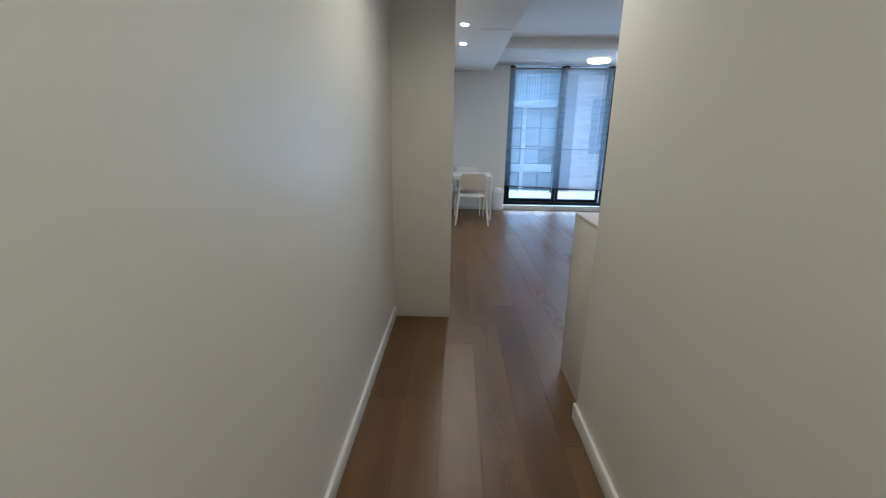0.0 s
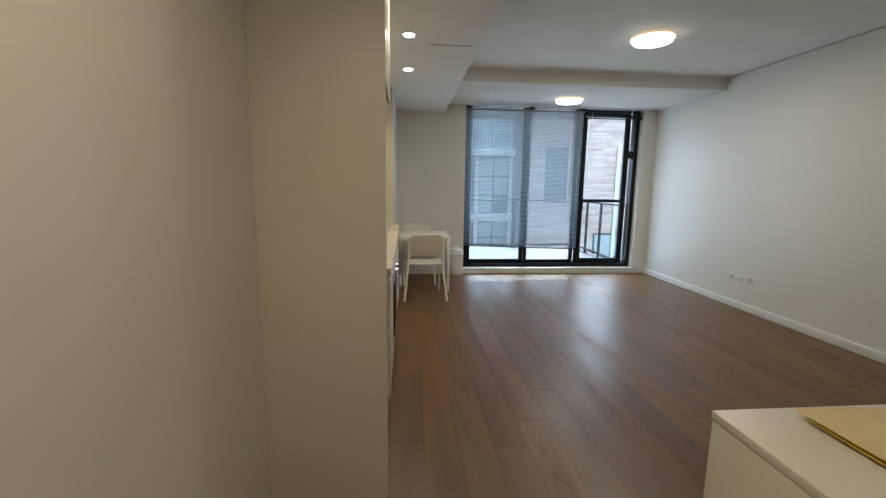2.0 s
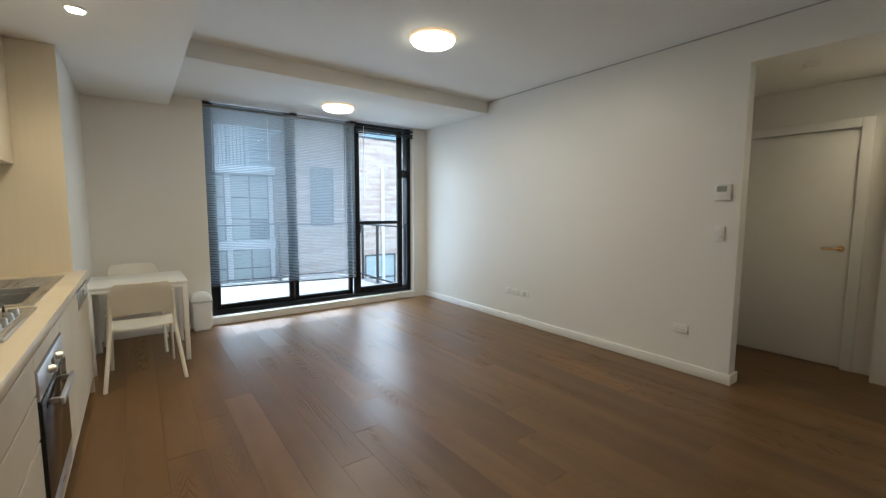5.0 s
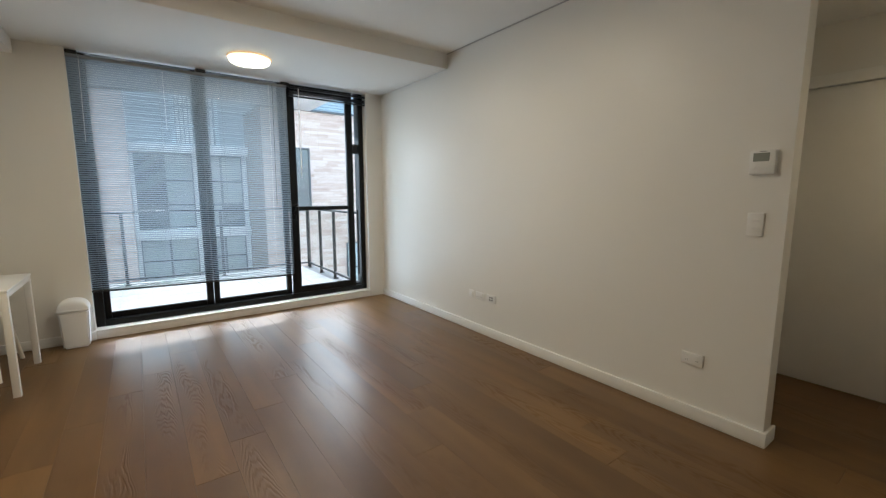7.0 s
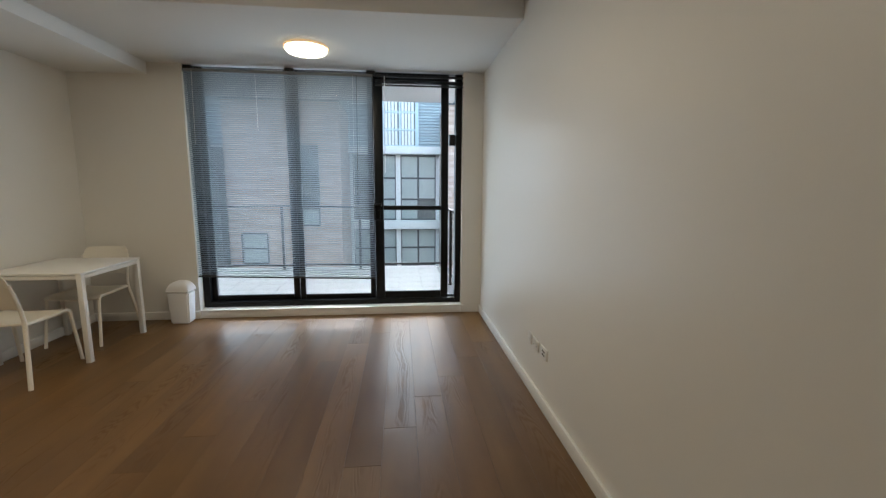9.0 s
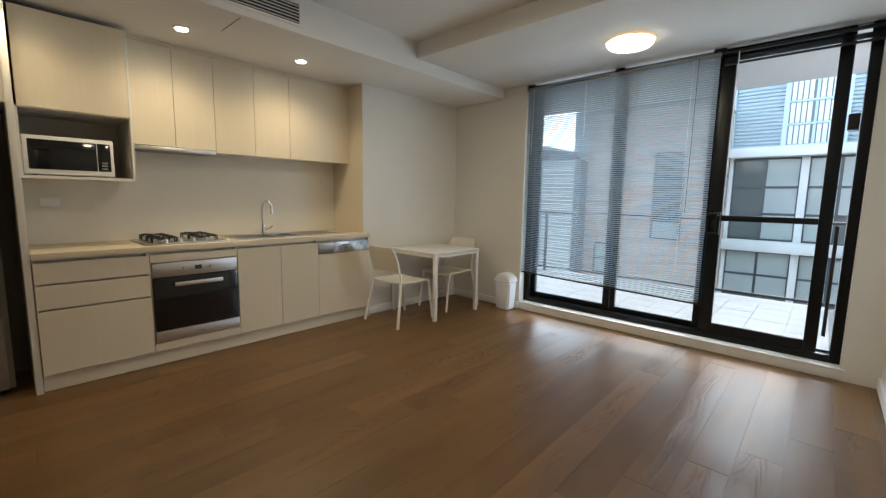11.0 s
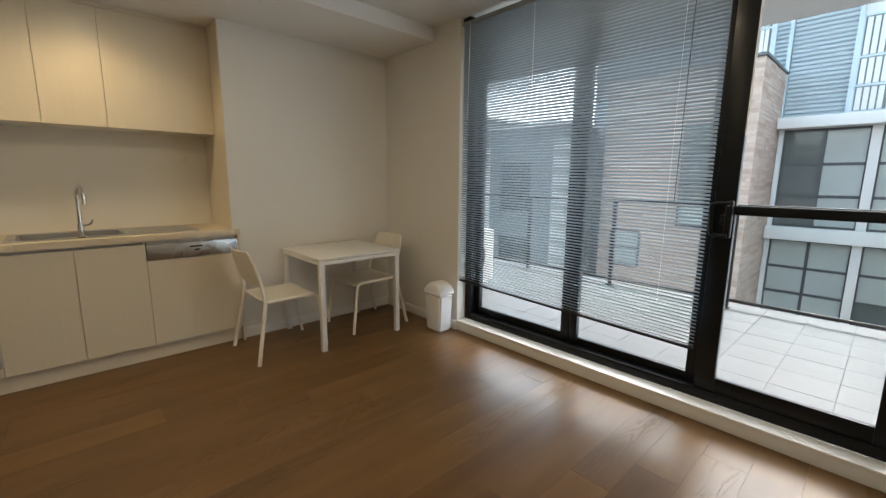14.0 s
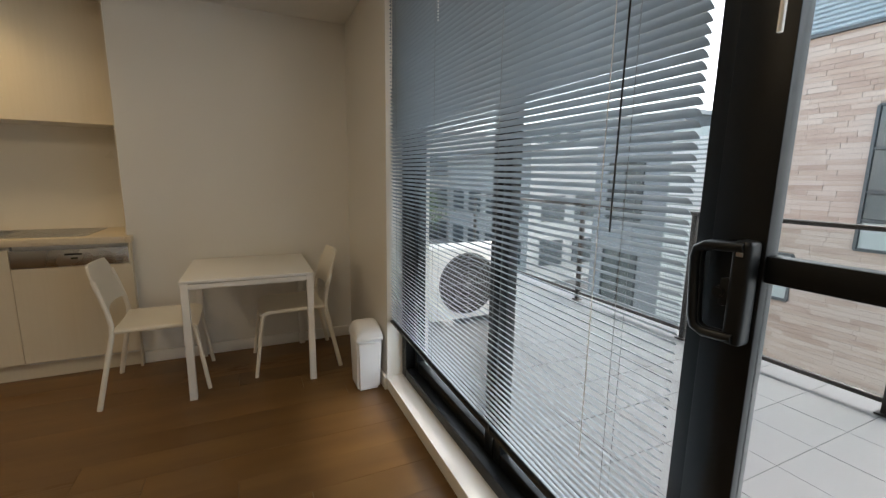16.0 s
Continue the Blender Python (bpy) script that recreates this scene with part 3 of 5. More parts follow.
def downlight(x, y, z=SOFFIT, power=1.0, tone=SPOT_WARM):
    lamp = thing("downlight", "small round recessed downlight, switched on", "downlight", (x, y, z), group="recessed downlights")
    bm = bmesh.new()
    disc(bm, (0, 0, -0.004), 0.052, 0.008, "z", 32, top=0.055)
    part("trim_ring", bm, "white_plastic", lamp)
    bm = bmesh.new()
    disc(bm, (0, 0, -0.0105), 0.039, 0.005, "z", 28)
    part("lens", bm, "spot", lamp, "glowing lens")
    light = new("downlight_glow", bpy.data.lights.new("downlight_glow", "SPOT"))
    light.data.energy, light.data.color, light.data.spot_size, light.data.spot_blend = SPOT_POWER * 4 * power, tone, radians(155), 1.0
    light.data.shadow_soft_size = 0.09
    light.location = (x, y, z - 0.08)


for x, y in ((0.75, 5.23), (0.745, 6.16), (0.76, 4.28)):
    downlight(x, y, SOFFIT, 0.65 if y < 4.5 else 1.0)
# assumed downlights, out of view, placed to light the corridor walls and pier
for y in (2.25, 0.3):
    downlight(0.80, y, SOFFIT, 1.15, (1.0, 0.68, 0.34))
# added fill light: unseen lit downlight that brightens the hall, no known lamp
downlight(5.40, 3.40, 2.49, 0.4, (1.0, 0.68, 0.34))

grille = thing("air_vent", "white slotted air conditioning grille in the bulkhead", "air vent", (1.31, 5.18, 2.64))
bm = block(0, 0.012, -0.68, 0.68, -0.085, -0.068)
box(bm, 0, 0.012, -0.68, 0.68, 0.068, 0.085)
for y in (-0.68, 0.66):
    box(bm, 0, 0.012, y, y + 0.02, -0.068, 0.068)
part("frame", bm, "white_plastic", grille)
part("backing", block(0.001, 0.003, -0.66, 0.66, -0.068, 0.068), "black", grille)
for k in range(6):
    part("slat", block(0.003, 0.011, -0.66, 0.66, -0.058 + k * 0.022, -0.053 + k * 0.022), "white_plastic", grille)


# ---- wall fittings ----
def plate(name, label, category, y, z, w, h, group=""):
    p = thing(name, label, category, (EAST, y, z), group=group)
    part("plate", block(-0.010, 0, -w / 2, w / 2, -h / 2, h / 2, 0.003), "white_plastic", p)
    return p


ac = plate("wall_controller", "white air conditioning wall controller with a small grey display", "controller", 4.281, 1.532, 0.118, 0.125)
part("body", block(-0.024, -0.010, -0.057, 0.057, -0.06, 0.06, 0.005), "white_plastic", ac)
part("display", block(-0.0255, -0.024, -0.030, 0.040, 0.005, 0.048), "pale_lcd", ac)
for k in range(4):
    part("button", block(-0.026, -0.024, -0.040 + k * 0.022, -0.026 + k * 0.022, -0.030, -0.022), "white_plastic", ac)
part("lettering", block(-0.0248, -0.024, -0.014, 0.014, 0.053, 0.057), "grey", ac)
sw = plate("light_switch", "white double light switch plate", "light switch", 4.29, 1.208, 0.074, 0.122)
for z in (-0.022, 0.022):
    part("rocker", block(-0.0135, -0.010, -0.018, 0.018, z - 0.008, z + 0.008, 0.002), "white_plastic", sw)


def socket(y, z, w, kind, label):
    p = plate("wall_socket", label, "socket", y, z, w, 0.075, "white wall sockets")
    if kind == "power":
        for dy in (-0.028, 0.028):
            part("switch", block(-0.013, -0.010, dy - 0.008, dy + 0.008, 0.014, 0.026, 0.001), "white_plastic", p)
            for a in (-0.006, 0.006):
                part("pin_slot", block(-0.0104, -0.0098, dy + a - 0.001, dy + a + 0.001, -0.012, -0.003), "black", p)
    elif kind == "data":
        for dy in (-0.014, 0.014):
            for dz in (-0.012, 0.012):
                part("jack", block(-0.0112, -0.010, dy - 0.008, dy + 0.008, dz - 0.006, dz + 0.006), "black", p)
    else:
        part("jack", block(-0.014, -0.010, -0.01, 0.01, -0.01, 0.01, 0.003), "white_plastic", p)


socket(4.540, 0.376, 0.122, "power", "white double power socket near the hall corner")
socket(6.608, 0.374, 0.072, "aerial", "white aerial socket low on the wall")
socket(6.485, 0.372, 0.118, "power", "white double power socket low on the wall")
socket(6.322, 0.376, 0.118, "data", "white data socket with four black jacks")

# ---- hall door ----
hd = thing("door_2", "closed flush white door with a brass lever handle", "door", (5.87, 4.11, 0), kind="structure")
part("leaf", block(0.02, 0.06, -0.40, 0.40, 0.008, 2.085, 0.002), "trim", hd)
for y0, y1, z0, z1 in ((-0.475, -0.40, 0, 2.165), (0.40, 0.475, 0, 2.165), (-0.40, 0.40, 2.09, 2.165)):
    part("architrave", block(-0.016, 0.05, y0, y1, z0, z1, 0.004), "trim", hd)
bm = bmesh.new()
disc(bm, (0.012, -0.335, 1.06), 0.026, 0.014, "x", 24)
pipe(bm, [(0.01, -0.335, 1.06), (-0.035, -0.335, 1.06), (-0.042, -0.32, 1.06), (-0.042, -0.215, 1.058)], 0.009)
part("lever_handle", bm, "brass", hd, "brass lever handle")
vent = thing("smoke_alarm", "round white ceiling smoke alarm", "smoke alarm", (5.1, 3.9, 2.49))
bm = bmesh.new()
disc(bm, (0, 0, -0.016), 0.045, 0.032, "z", 28, top=0.055, bevel=0.004)
part("housing", bm, "white_plastic", vent)


# ---- kitchen ----
FRONT, TOP = 0.635, 0.932


def unit(name, label, category, y0, y1, z0=0.12, z1=0.885, depth=0.615, group="kitchen base units"):
    u = thing(name, label, category, (0, y0, 0), group=group)
    w = y1 - y0
    bm = bmesh.new()
    t = 0.016
    box(bm, 0.03, depth, 0, t, z0, z1)
    box(bm, 0.03, depth, w - t, w, z0, z1)
    box(bm, 0.03, depth, t, w - t, z0, z0 + t)
    box(bm, 0.03, 0.04, t, w - t, z0 + t, z1)
    box(bm, depth - 0.06, depth - 0.04, t, w - t, z0 + t, z1)
    part("body", bm, "carcass", u)
    return u, w


def front(u, name, y0, y1, z0, z1, x=FRONT, material="laminate"):
    return part(name, block(x - 0.018, x, y0 + 0.0015, y1 - 0.0015, z0 + 0.0015, z1 - 0.0015, 0.0015, 1), material, u)


u, w = unit("drawer_unit", "cream laminate kitchen unit with three handleless drawers", "drawers", 4.345, 4.965)
for z0, z1 in ((0.122, 0.551), (0.560, 0.719), (0.728, 0.868)):
    front(u, "drawer_front", 0, w, z0, z1)
u, w = unit("oven_unit", "cream laminate housing around the built-in oven", "cabinet", 4.965, 5.59)
front(u, "top_panel", 0, w, 0.806, 0.868)
front(u, "bottom_panel", 0, w, 0.122, 0.186)
u, w = unit("sink_unit", "cream laminate sink cupboard with two flush doors", "cabinet", 5.59, 6.356)
for y0, y1 in ((0, w / 2), (w / 2, w)):
    front(u, "door", y0, y1, 0.122, 0.868)

dw = thing("dishwasher", "integrated dishwasher with a steel control panel and laminate door", "dishwasher", (0, 6.356, 0))
part("body", block(0.05, 0.60, 0.008, 0.60, 0.10, 0.885), "carcass", dw)
front(dw, "door_panel", 0, 0.61, 0.122, 0.748)
part("control_panel", block(FRONT - 0.02, FRONT + 0.004, 0.004, 0.606, 0.752, 0.862, 0.003), "steel_up", dw, "brushed steel control strip")
part("grip", block(FRONT + 0.003, FRONT + 0.006, 0.27, 0.36, 0.822, 0.834), "black", dw)
part("display", block(FRONT + 0.003, FRONT + 0.005, 0.30, 0.335, 0.795, 0.808), "lcd", dw)
part("badge", block(FRONT + 0.003, FRONT + 0.005, 0.535, 0.575, 0.775, 0.785), "grey", dw)
part("side_panel", block(0.58, FRONT, 0.606, 0.619, 0.0, 0.889), "laminate", dw)

structure("trim_kickboard", block(0.565, 0.582, 4.345, 6.975, 0, 0.118), "laminate", "cream laminate kickboard below the kitchen units", "kickboard")
bm = block(0.0, 0.645, 4.343, 5.712, 0.889, TOP, 0.002)
box(bm, 0.0, 0.645, 6.258, 6.95, 0.889, TOP, 0.002)
box(bm, 0.0, 0.167, 5.712, 6.258, 0.889, TOP)
box(bm, 0.493, 0.645, 5.712, 6.258, 0.889, TOP)
solid("worktop", bm, "stone", "cream engineered stone kitchen worktop", "worktop")
solid("worktop_end", block(0.572, 0.645, 6.951, 6.985, 0.889, TOP, 0.003), "stone", "cream stone worktop end returning past the wall", "worktop")
solid("splashback", block(0.0, 0.008, 4.343, 6.95, TOP, 1.72), "splash", "glossy cream painted glass splashback", "splashback")
solid("return_panel", block(0.008, WEST, 6.942, 6.949, TOP, 2.508), "laminate", "cream panel lining the end of the kitchen recess", "panel")

# wall cabinets
UX = 0.318


def wall_unit(label, y0, y1, z0, doors, depth=UX, zt=2.478):
    u = thing("wall_cabinet", label, "cabinet", (0, y0, 0), group="kitchen wall cabinets")
    w = y1 - y0
    part("body", block(0.009, depth - 0.019, 0, w, z0 + 0.004, zt), "carcass", u)
    for k in range(doors):
        front(u, "door", w * k / doors, w * (k + 1) / doors, z0, zt, depth)
    return u


wall_unit("cream laminate wall cabinet with two doors above the range hood", 4.962, 5.572, 1.70, 2)
wall_unit("cream laminate wall cabinet with two doors", 5.572, 6.256, 1.682, 2)
wall_unit("cream laminate wall cabinet with one wide door at the wall", 6.256, 6.942, 1.682, 1)
structure("trim_cabinet_filler", block(0.009, 0.314, 4.345, 6.942, 2.48, 2.509), "laminate", "cream laminate filler strip above the wall cabinets", "trim")
hood = thing("range_hood", "slim slide-out steel range hood under the wall cabinet", "range hood", (0, 4.967, 1.66))
part("body", block(0.03, 0.30, 0, 0.60, 0.012, 0.038), "grey", hood)
part("front_lip", block(0.29, 0.335, 0, 0.60, 0.006, 0.036, 0.004), "steel", hood, "brushed steel front edge")
part("filter", block(0.05, 0.28, 0.03, 0.57, 0.006, 0.012), "grey", hood)

# tall unit over the microwave
mu = thing("microwave_cabinet", "cream wall cabinet with an open microwave niche below its door", "cabinet", (0, 4.343, 0))
bm = block(0.009, 0.47, 0, 0.016, 1.412, 2.478)
box(bm, 0.009, 0.47, 0.596, 0.612, 1.412, 2.478)
box(bm, 0.009, 0.47, 0.016, 0.596, 1.412, 1.430)
box(bm, 0.009, 0.45, 0.016, 0.596, 1.862, 2.478)
part("body", bm, "carcass", mu)
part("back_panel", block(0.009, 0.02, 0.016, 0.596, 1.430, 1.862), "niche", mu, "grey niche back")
bm = block(0.02, 0.44, 0.016, 0.020, 1.430, 1.858)
box(bm, 0.02, 0.44, 0.592, 0.596, 1.430, 1.858)
box(bm, 0.02, 0.44, 0.020, 0.592, 1.858, 1.862)
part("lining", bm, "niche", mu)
front(mu, "door", 0.0, 0.596, 1.864, 2.478, 0.47)

mw = thing("microwave", "white microwave oven with a black glass door", "microwave", (0.06, 4.362, 1.431))
part("body", block(0, 0.36, 0.006, 0.466, 0.012, 0.258, 0.008), "white_plastic", mw)
part("fascia", block(0.355, 0.385, 0.0, 0.472, 0.008, 0.262, 0.010), "white_plastic", mw)
part("door_glass", block(0.384, 0.389, 0.026, 0.374, 0.042, 0.236, 0.002), "oven_glass", mw, "black glass door")
part("control_panel", block(0.384, 0.388, 0.380, 0.452, 0.042, 0.236, 0.002), "oven_glass", mw, "black control panel")
for k in range(3):
    part("button", block(0.388, 0.390, 0.40, 0.432, 0.056 + k * 0.02, 0.066 + k * 0.02), "grey", mw)
for y in (0.05, 0.42):
    for x in (0.05, 0.32):
        part("foot", block(x, x + 0.03, y - 0.015, y + 0.015, 0.0, 0.013), "black", mw)

# fridge recess
fu = thing("fridge_housing", "tall cream cabinet surround with a cupboard above the fridge", "cabinet", (0, 3.39, 0))
part("side_panel", block(0.0, 0.665, 0.0, 0.012, 0, 2.508, 0.001), "carcass", fu)
part("side_panel", block(0.0, 0.62, 0.915, 0.951, 0, 2.508, 0.001), "carcass", fu)
part("cupboard", block(0.0, 0.61, 0.022, 0.915, 1.86, 2.48), "carcass", fu)
for a, b in ((0.022, 0.468), (0.468, 0.915)):
    front(fu, "door", a, b, 1.845, 2.478, 0.645)
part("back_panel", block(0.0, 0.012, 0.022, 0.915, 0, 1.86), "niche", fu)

fr = thing("fridge", "dark steel two-door fridge freezer standing in its recess", "fridge", (0.03, 3.49, 0))
part("body", block(0, 0.40, 0, 0.73, 0.03, 1.735, 0.008), "grey", fr)


def door_x(y):
    """The flat fridge door curls back at both edges."""
    d = max(0.0, 0.11 - y, y - 0.62) / 0.11
    return 0.487 - 0.030 * d * d


def upright(bm, outline, z0, z1):
    low, high = ([bm.verts.new((x, y, z)) for x, y in outline] for z in (z0, z1))
    n = len(outline)
    for k in range(n):
        bm.faces.new((low[k], low[(k + 1) % n], high[(k + 1) % n], high[k]))
    bm.faces.new(low[::-1])
    bm.faces.new(high)


for z0, z1 in ((0.05, 1.118), (1.132, 1.74)):
    ys = [0, 0.02, 0.04, 0.06, 0.085, 0.11, 0.365, 0.62, 0.645, 0.67, 0.69, 0.71, 0.73]
    bm = bmesh.new()
    upright(bm, [(door_x(y), y) for y in ys] + [(0.405, 0.73), (0.405, 0.0)], z0, z1)
    d = part("door", bm, "fridge", fr, "dark reflective steel door")
    if z0 > 1:
        bm = bmesh.new()
        upright(bm, [(0.47, 0.605), (0.505, 0.600), (0.530, 0.565), (0.545, 0.365), (0.535, 0.07), (0.505, 0.035), (0.47, 0.03)], 1.178, 1.205)
        h = part("handle", bm, "black_frame", d, "black horizontal handle with a silver underside")
        bm = bmesh.new()
        upright(bm, [(0.47, 0.610), (0.507, 0.605), (0.533, 0.567), (0.549, 0.365), (0.538, 0.068), (0.507, 0.03), (0.47, 0.025)], 1.161, 1.177)
        part("underside", bm, "chrome", h, "silver lower strip")
for z0, z1, ya, yb, tone in ((1.575, 1.612, 0.635, 0.68, "envelope_white"), (1.540, 1.574, 0.642, 0.678, "grey"), (1.472, 1.532, 0.625, 0.682, "red_white"),
                             (1.436, 1.470, 0.622, 0.685, "black"), (1.372, 1.434, 0.618, 0.688, "yellow"), (1.358, 1.371, 0.618, 0.688, "envelope_white")):
    bm = bmesh.new()
    ys = [ya + (yb - ya) * k / 4 for k in range(5)]
    upright(bm, [(door_x(y) + 0.0012, y) for y in ys] + [(door_x(y) - 0.002, y) for y in ys[::-1]], z0, z1)
    st = part("sticker", bm, "white_plastic" if tone in ("envelope_white", "red_white") else tone, fr, "yellow energy rating label" if tone == "yellow" else "")
    if tone == "red_white":
        bm = bmesh.new()
        upright(bm, [(door_x(y) + 0.002, y) for y in (ya, ya + 0.02)] + [(door_x(y) + 0.0005, y) for y in (ya + 0.02, ya)], z0 + 0.004, z1 - 0.008)
        part("print", bm, "red", st)
for y in (0.05, 0.68):
    part("foot", block(0.05, 0.38, y - 0.02, y + 0.02, 0.0, 0.03), "black", fr)

# oven
ov = thing("oven", "built-in stainless steel oven with a black glass door", "oven", (FRONT, 4.975, 0.188))
part("cavity", block(-0.50, -0.02, 0.01, 0.595, 0.005, 0.60), "black", ov)
part("control_panel", block(-0.02, 0.006, 0, 0.605, 0.505, 0.612, 0.002), "steel", ov, "brushed steel control panel")
part("door_glass", block(-0.02, 0.012, 0, 0.605, 0.092, 0.500, 0.003), "oven_glass", ov, "black glass door")
part("lower_panel", block(-0.02, 0.010, 0, 0.605, 0.0, 0.088, 0.003), "steel", ov, "brushed steel lower strip")
part("badge", block(0.010, 0.0115, 0.28, 0.33, 0.038, 0.046), "grey", ov)
bm = block(0.040, 0.056, 0.13, 0.475, 0.432, 0.462, 0.004)
for y in (0.15, 0.44):
    box(bm, 0.010, 0.042, y, y + 0.016, 0.438, 0.456)
part("handle", bm, "steel", ov, "flat steel bar handle")
part("display", block(0.006, 0.0075, 0.285, 0.335, 0.545, 0.578), "lcd", ov)
for y in (0.215, 0.405):
    bm = bmesh.new()
    disc(bm, (0.018, y, 0.560), 0.017, 0.026, "x", 24, top=0.015, bevel=0.002)
    part("knob", bm, "steel", ov)

# gas hob
hob = thing("gas_hob", "stainless steel gas hob with four burners and black cast iron trivets", "hob", (0.07, 4.955, TOP))
part("tray", block(0, 0.50, 0, 0.60, 0.0, 0.012, 0.004), "steel_up", hob)
for x, y, r in ((0.12, 0.15, 0.045), (0.31, 0.15, 0.033), (0.12, 0.45, 0.033), (0.31, 0.45, 0.05)):
    bm = bmesh.new()
    disc(bm, (x, y, 0.018), r, 0.014, "z", 28, top=r * 0.9)
    b = part("burner", bm, "steel", hob)
    bm = bmesh.new()
    disc(bm, (x, y, 0.030), r * 0.78, 0.010, "z", 28, bevel=0.003)
    part("cap", bm, "iron", b)
for y in (0.15, 0.45):
    bm = bmesh.new()
    for x in (0.12, 0.31):
        for a in range(4):
            c, s = math.cos(a * math.pi / 2 + 0.785), math.sin(a * math.pi / 2 + 0.785)
            pipe(bm, [(x + c * 0.03, y + s * 0.03, 0.054), (x + c * 0.09, y + s * 0.09, 0.054), (x + c * 0.105, y + s * 0.105, 0.046), (x + c * 0.108, y + s * 0.108, 0.012)], 0.0055, 6)
    for dy in (-0.085, 0.085):
        pipe(bm, [(0.025, y + dy, 0.012), (0.025, y + dy, 0.046), (0.405, y + dy, 0.046), (0.405, y + dy, 0.012)], 0.0055, 6)
    for x in (0.027, 0.215, 0.403):
        pipe(bm, [(x, y - 0.085, 0.046), (x, y + 0.085, 0.046)], 0.0055, 6)
    part("trivet", bm, "iron", hob, "black cast iron trivet")
for k in range(4):
    bm = bmesh.new()
    disc(bm, (0.452, 0.15 + k * 0.095, 0.026), 0.019, 0.030, "z", 20, top=0.015, bevel=0.002)
    part("knob", bm, "steel", hob)

# sink and tap
sk = thing("sink", "stainless steel sink with one and a half bowls and a drainer", "sink", (0.075, 5.66, TOP))
bm = block(0, 0.47, 0, 0.05, 0.0, 0.007)
box(bm, 0, 0.47, 0.36, 0.385, 0.0, 0.007)
box(bm, 0, 0.47, 0.60, 1.06, 0.0, 0.006)
box(bm, 0, 0.09, 0.05, 0.60, 0.0, 0.007)
box(bm, 0.42, 0.47, 0.05, 0.60, 0.0, 0.007)
part("deck", bm, "steel_up", sk)
for y0, y1 in ((0.05, 0.36), (0.385, 0.60)):
    deep = -0.165 if y1 < 0.37 else -0.12
    bm = block(0.093, 0.417, y0 + 0.003, y1 - 0.003, deep, deep + 0.002)
    for a0, a1, b0, b1 in ((0.093, 0.095, y0 + 0.003, y1 - 0.003), (0.415, 0.417, y0 + 0.003, y1 - 0.003), (0.095, 0.415, y0 + 0.003, y0 + 0.005), (0.095, 0.415, y1 - 0.005, y1 - 0.003)):
        box(bm, a0, a1, b0, b1, deep + 0.002, 0.005)
    bowl = part("bowl", bm, "steel", sk)
    bm = bmesh.new()
    disc(bm, (0.25, (y0 + y1) / 2, deep + 0.004), 0.04, 0.004, "z", 24, bevel=0.001)
    part("drain", bm, "chrome", bowl)
for k in range(9):
    part("drainer_rib", block(0.05, 0.42, 0.66 + k * 0.042, 0.67 + k * 0.042, 0.0058, 0.0085, 0.001), "steel_up", sk)

tap = thing("kitchen_tap", "chrome gooseneck kitchen mixer tap behind the sink", "tap", (0.135, 6.04, TOP + 0.006))
bm = bmesh.new()
disc(bm, (0, 0, 0.03), 0.024, 0.06, "z", 28, top=0.021, bevel=0.003)
part("base", bm, "chrome", tap)
bm = bmesh.new()
arc = [(0, 0, 0.05), (0, 0, 0.2), (0, 0, 0.27)] + [(0.062 * (1 - math.cos(a)), 0.01 * a, 0.27 + 0.062 * math.sin(a)) for a in (0.4, 0.8, 1.2, 1.57, 2.0, 2.4, 2.8, 3.14)] + [(0.124, 0.032, 0.24)]
pipe(bm, arc, 0.0135, 12)
part("spout", bm, "chrome", tap)
bm = bmesh.new()
disc(bm, (0.124, 0.032, 0.225), 0.014, 0.045, "z", 20)
part("nozzle", bm, "chrome", tap)
bm = bmesh.new()
pipe(bm, [(0.0, 0.018, 0.045), (0.01, 0.045, 0.05), (0.035, 0.062, 0.062), (0.06, 0.068, 0.085)], 0.009, 10, 0.006)
part("lever", bm, "chrome", tap)

ks = thing("wall_socket", "white double power socket on the splashback", "socket", (0.008, 4.50, 1.248), group="white wall sockets")
part("plate", block(0, 0.008, -0.056, 0.056, -0.036, 0.036, 0.003), "white_plastic", ks)
for dy in (-0.028, 0.028):
    part("switch", block(0.008, 0.010, dy - 0.008, dy + 0.008, 0.012, 0.024), "white_plastic", ks)


# ---- dining table, chairs, bin ----
tb = thing("dining_table", "small square white dining table on slim steel legs", "table", (0.945, 7.705, 0))
part("tabletop", block(-0.362, 0.362, -0.375, 0.375, 0.722, 0.740, 0.004), "white_plastic", tb)
for x0, x1, y0, y1 in ((-0.355, 0.355, -0.368, -0.348), (-0.355, 0.355, 0.348, 0.368), (-0.355, -0.335, -0.348, 0.348), (0.335, 0.355, -0.348, 0.348)):
    part("apron", block(x0, x1, y0, y1, 0.686, 0.7165, 0.002), "white_steel", tb)
for sx in (-1, 1):
    for sy in (-1, 1):
        x, y = sx * 0.337, sy * 0.35
        bm = block(x - 0.02, x + 0.02, y - 0.02, y + 0.02, 0.006, 0.7215, 0.003)
        box(bm, x - 0.02, x + 0.02, y - 0.02, y + 0.02, 0.0, 0.006)
        part("leg", bm, "white_steel", tb)


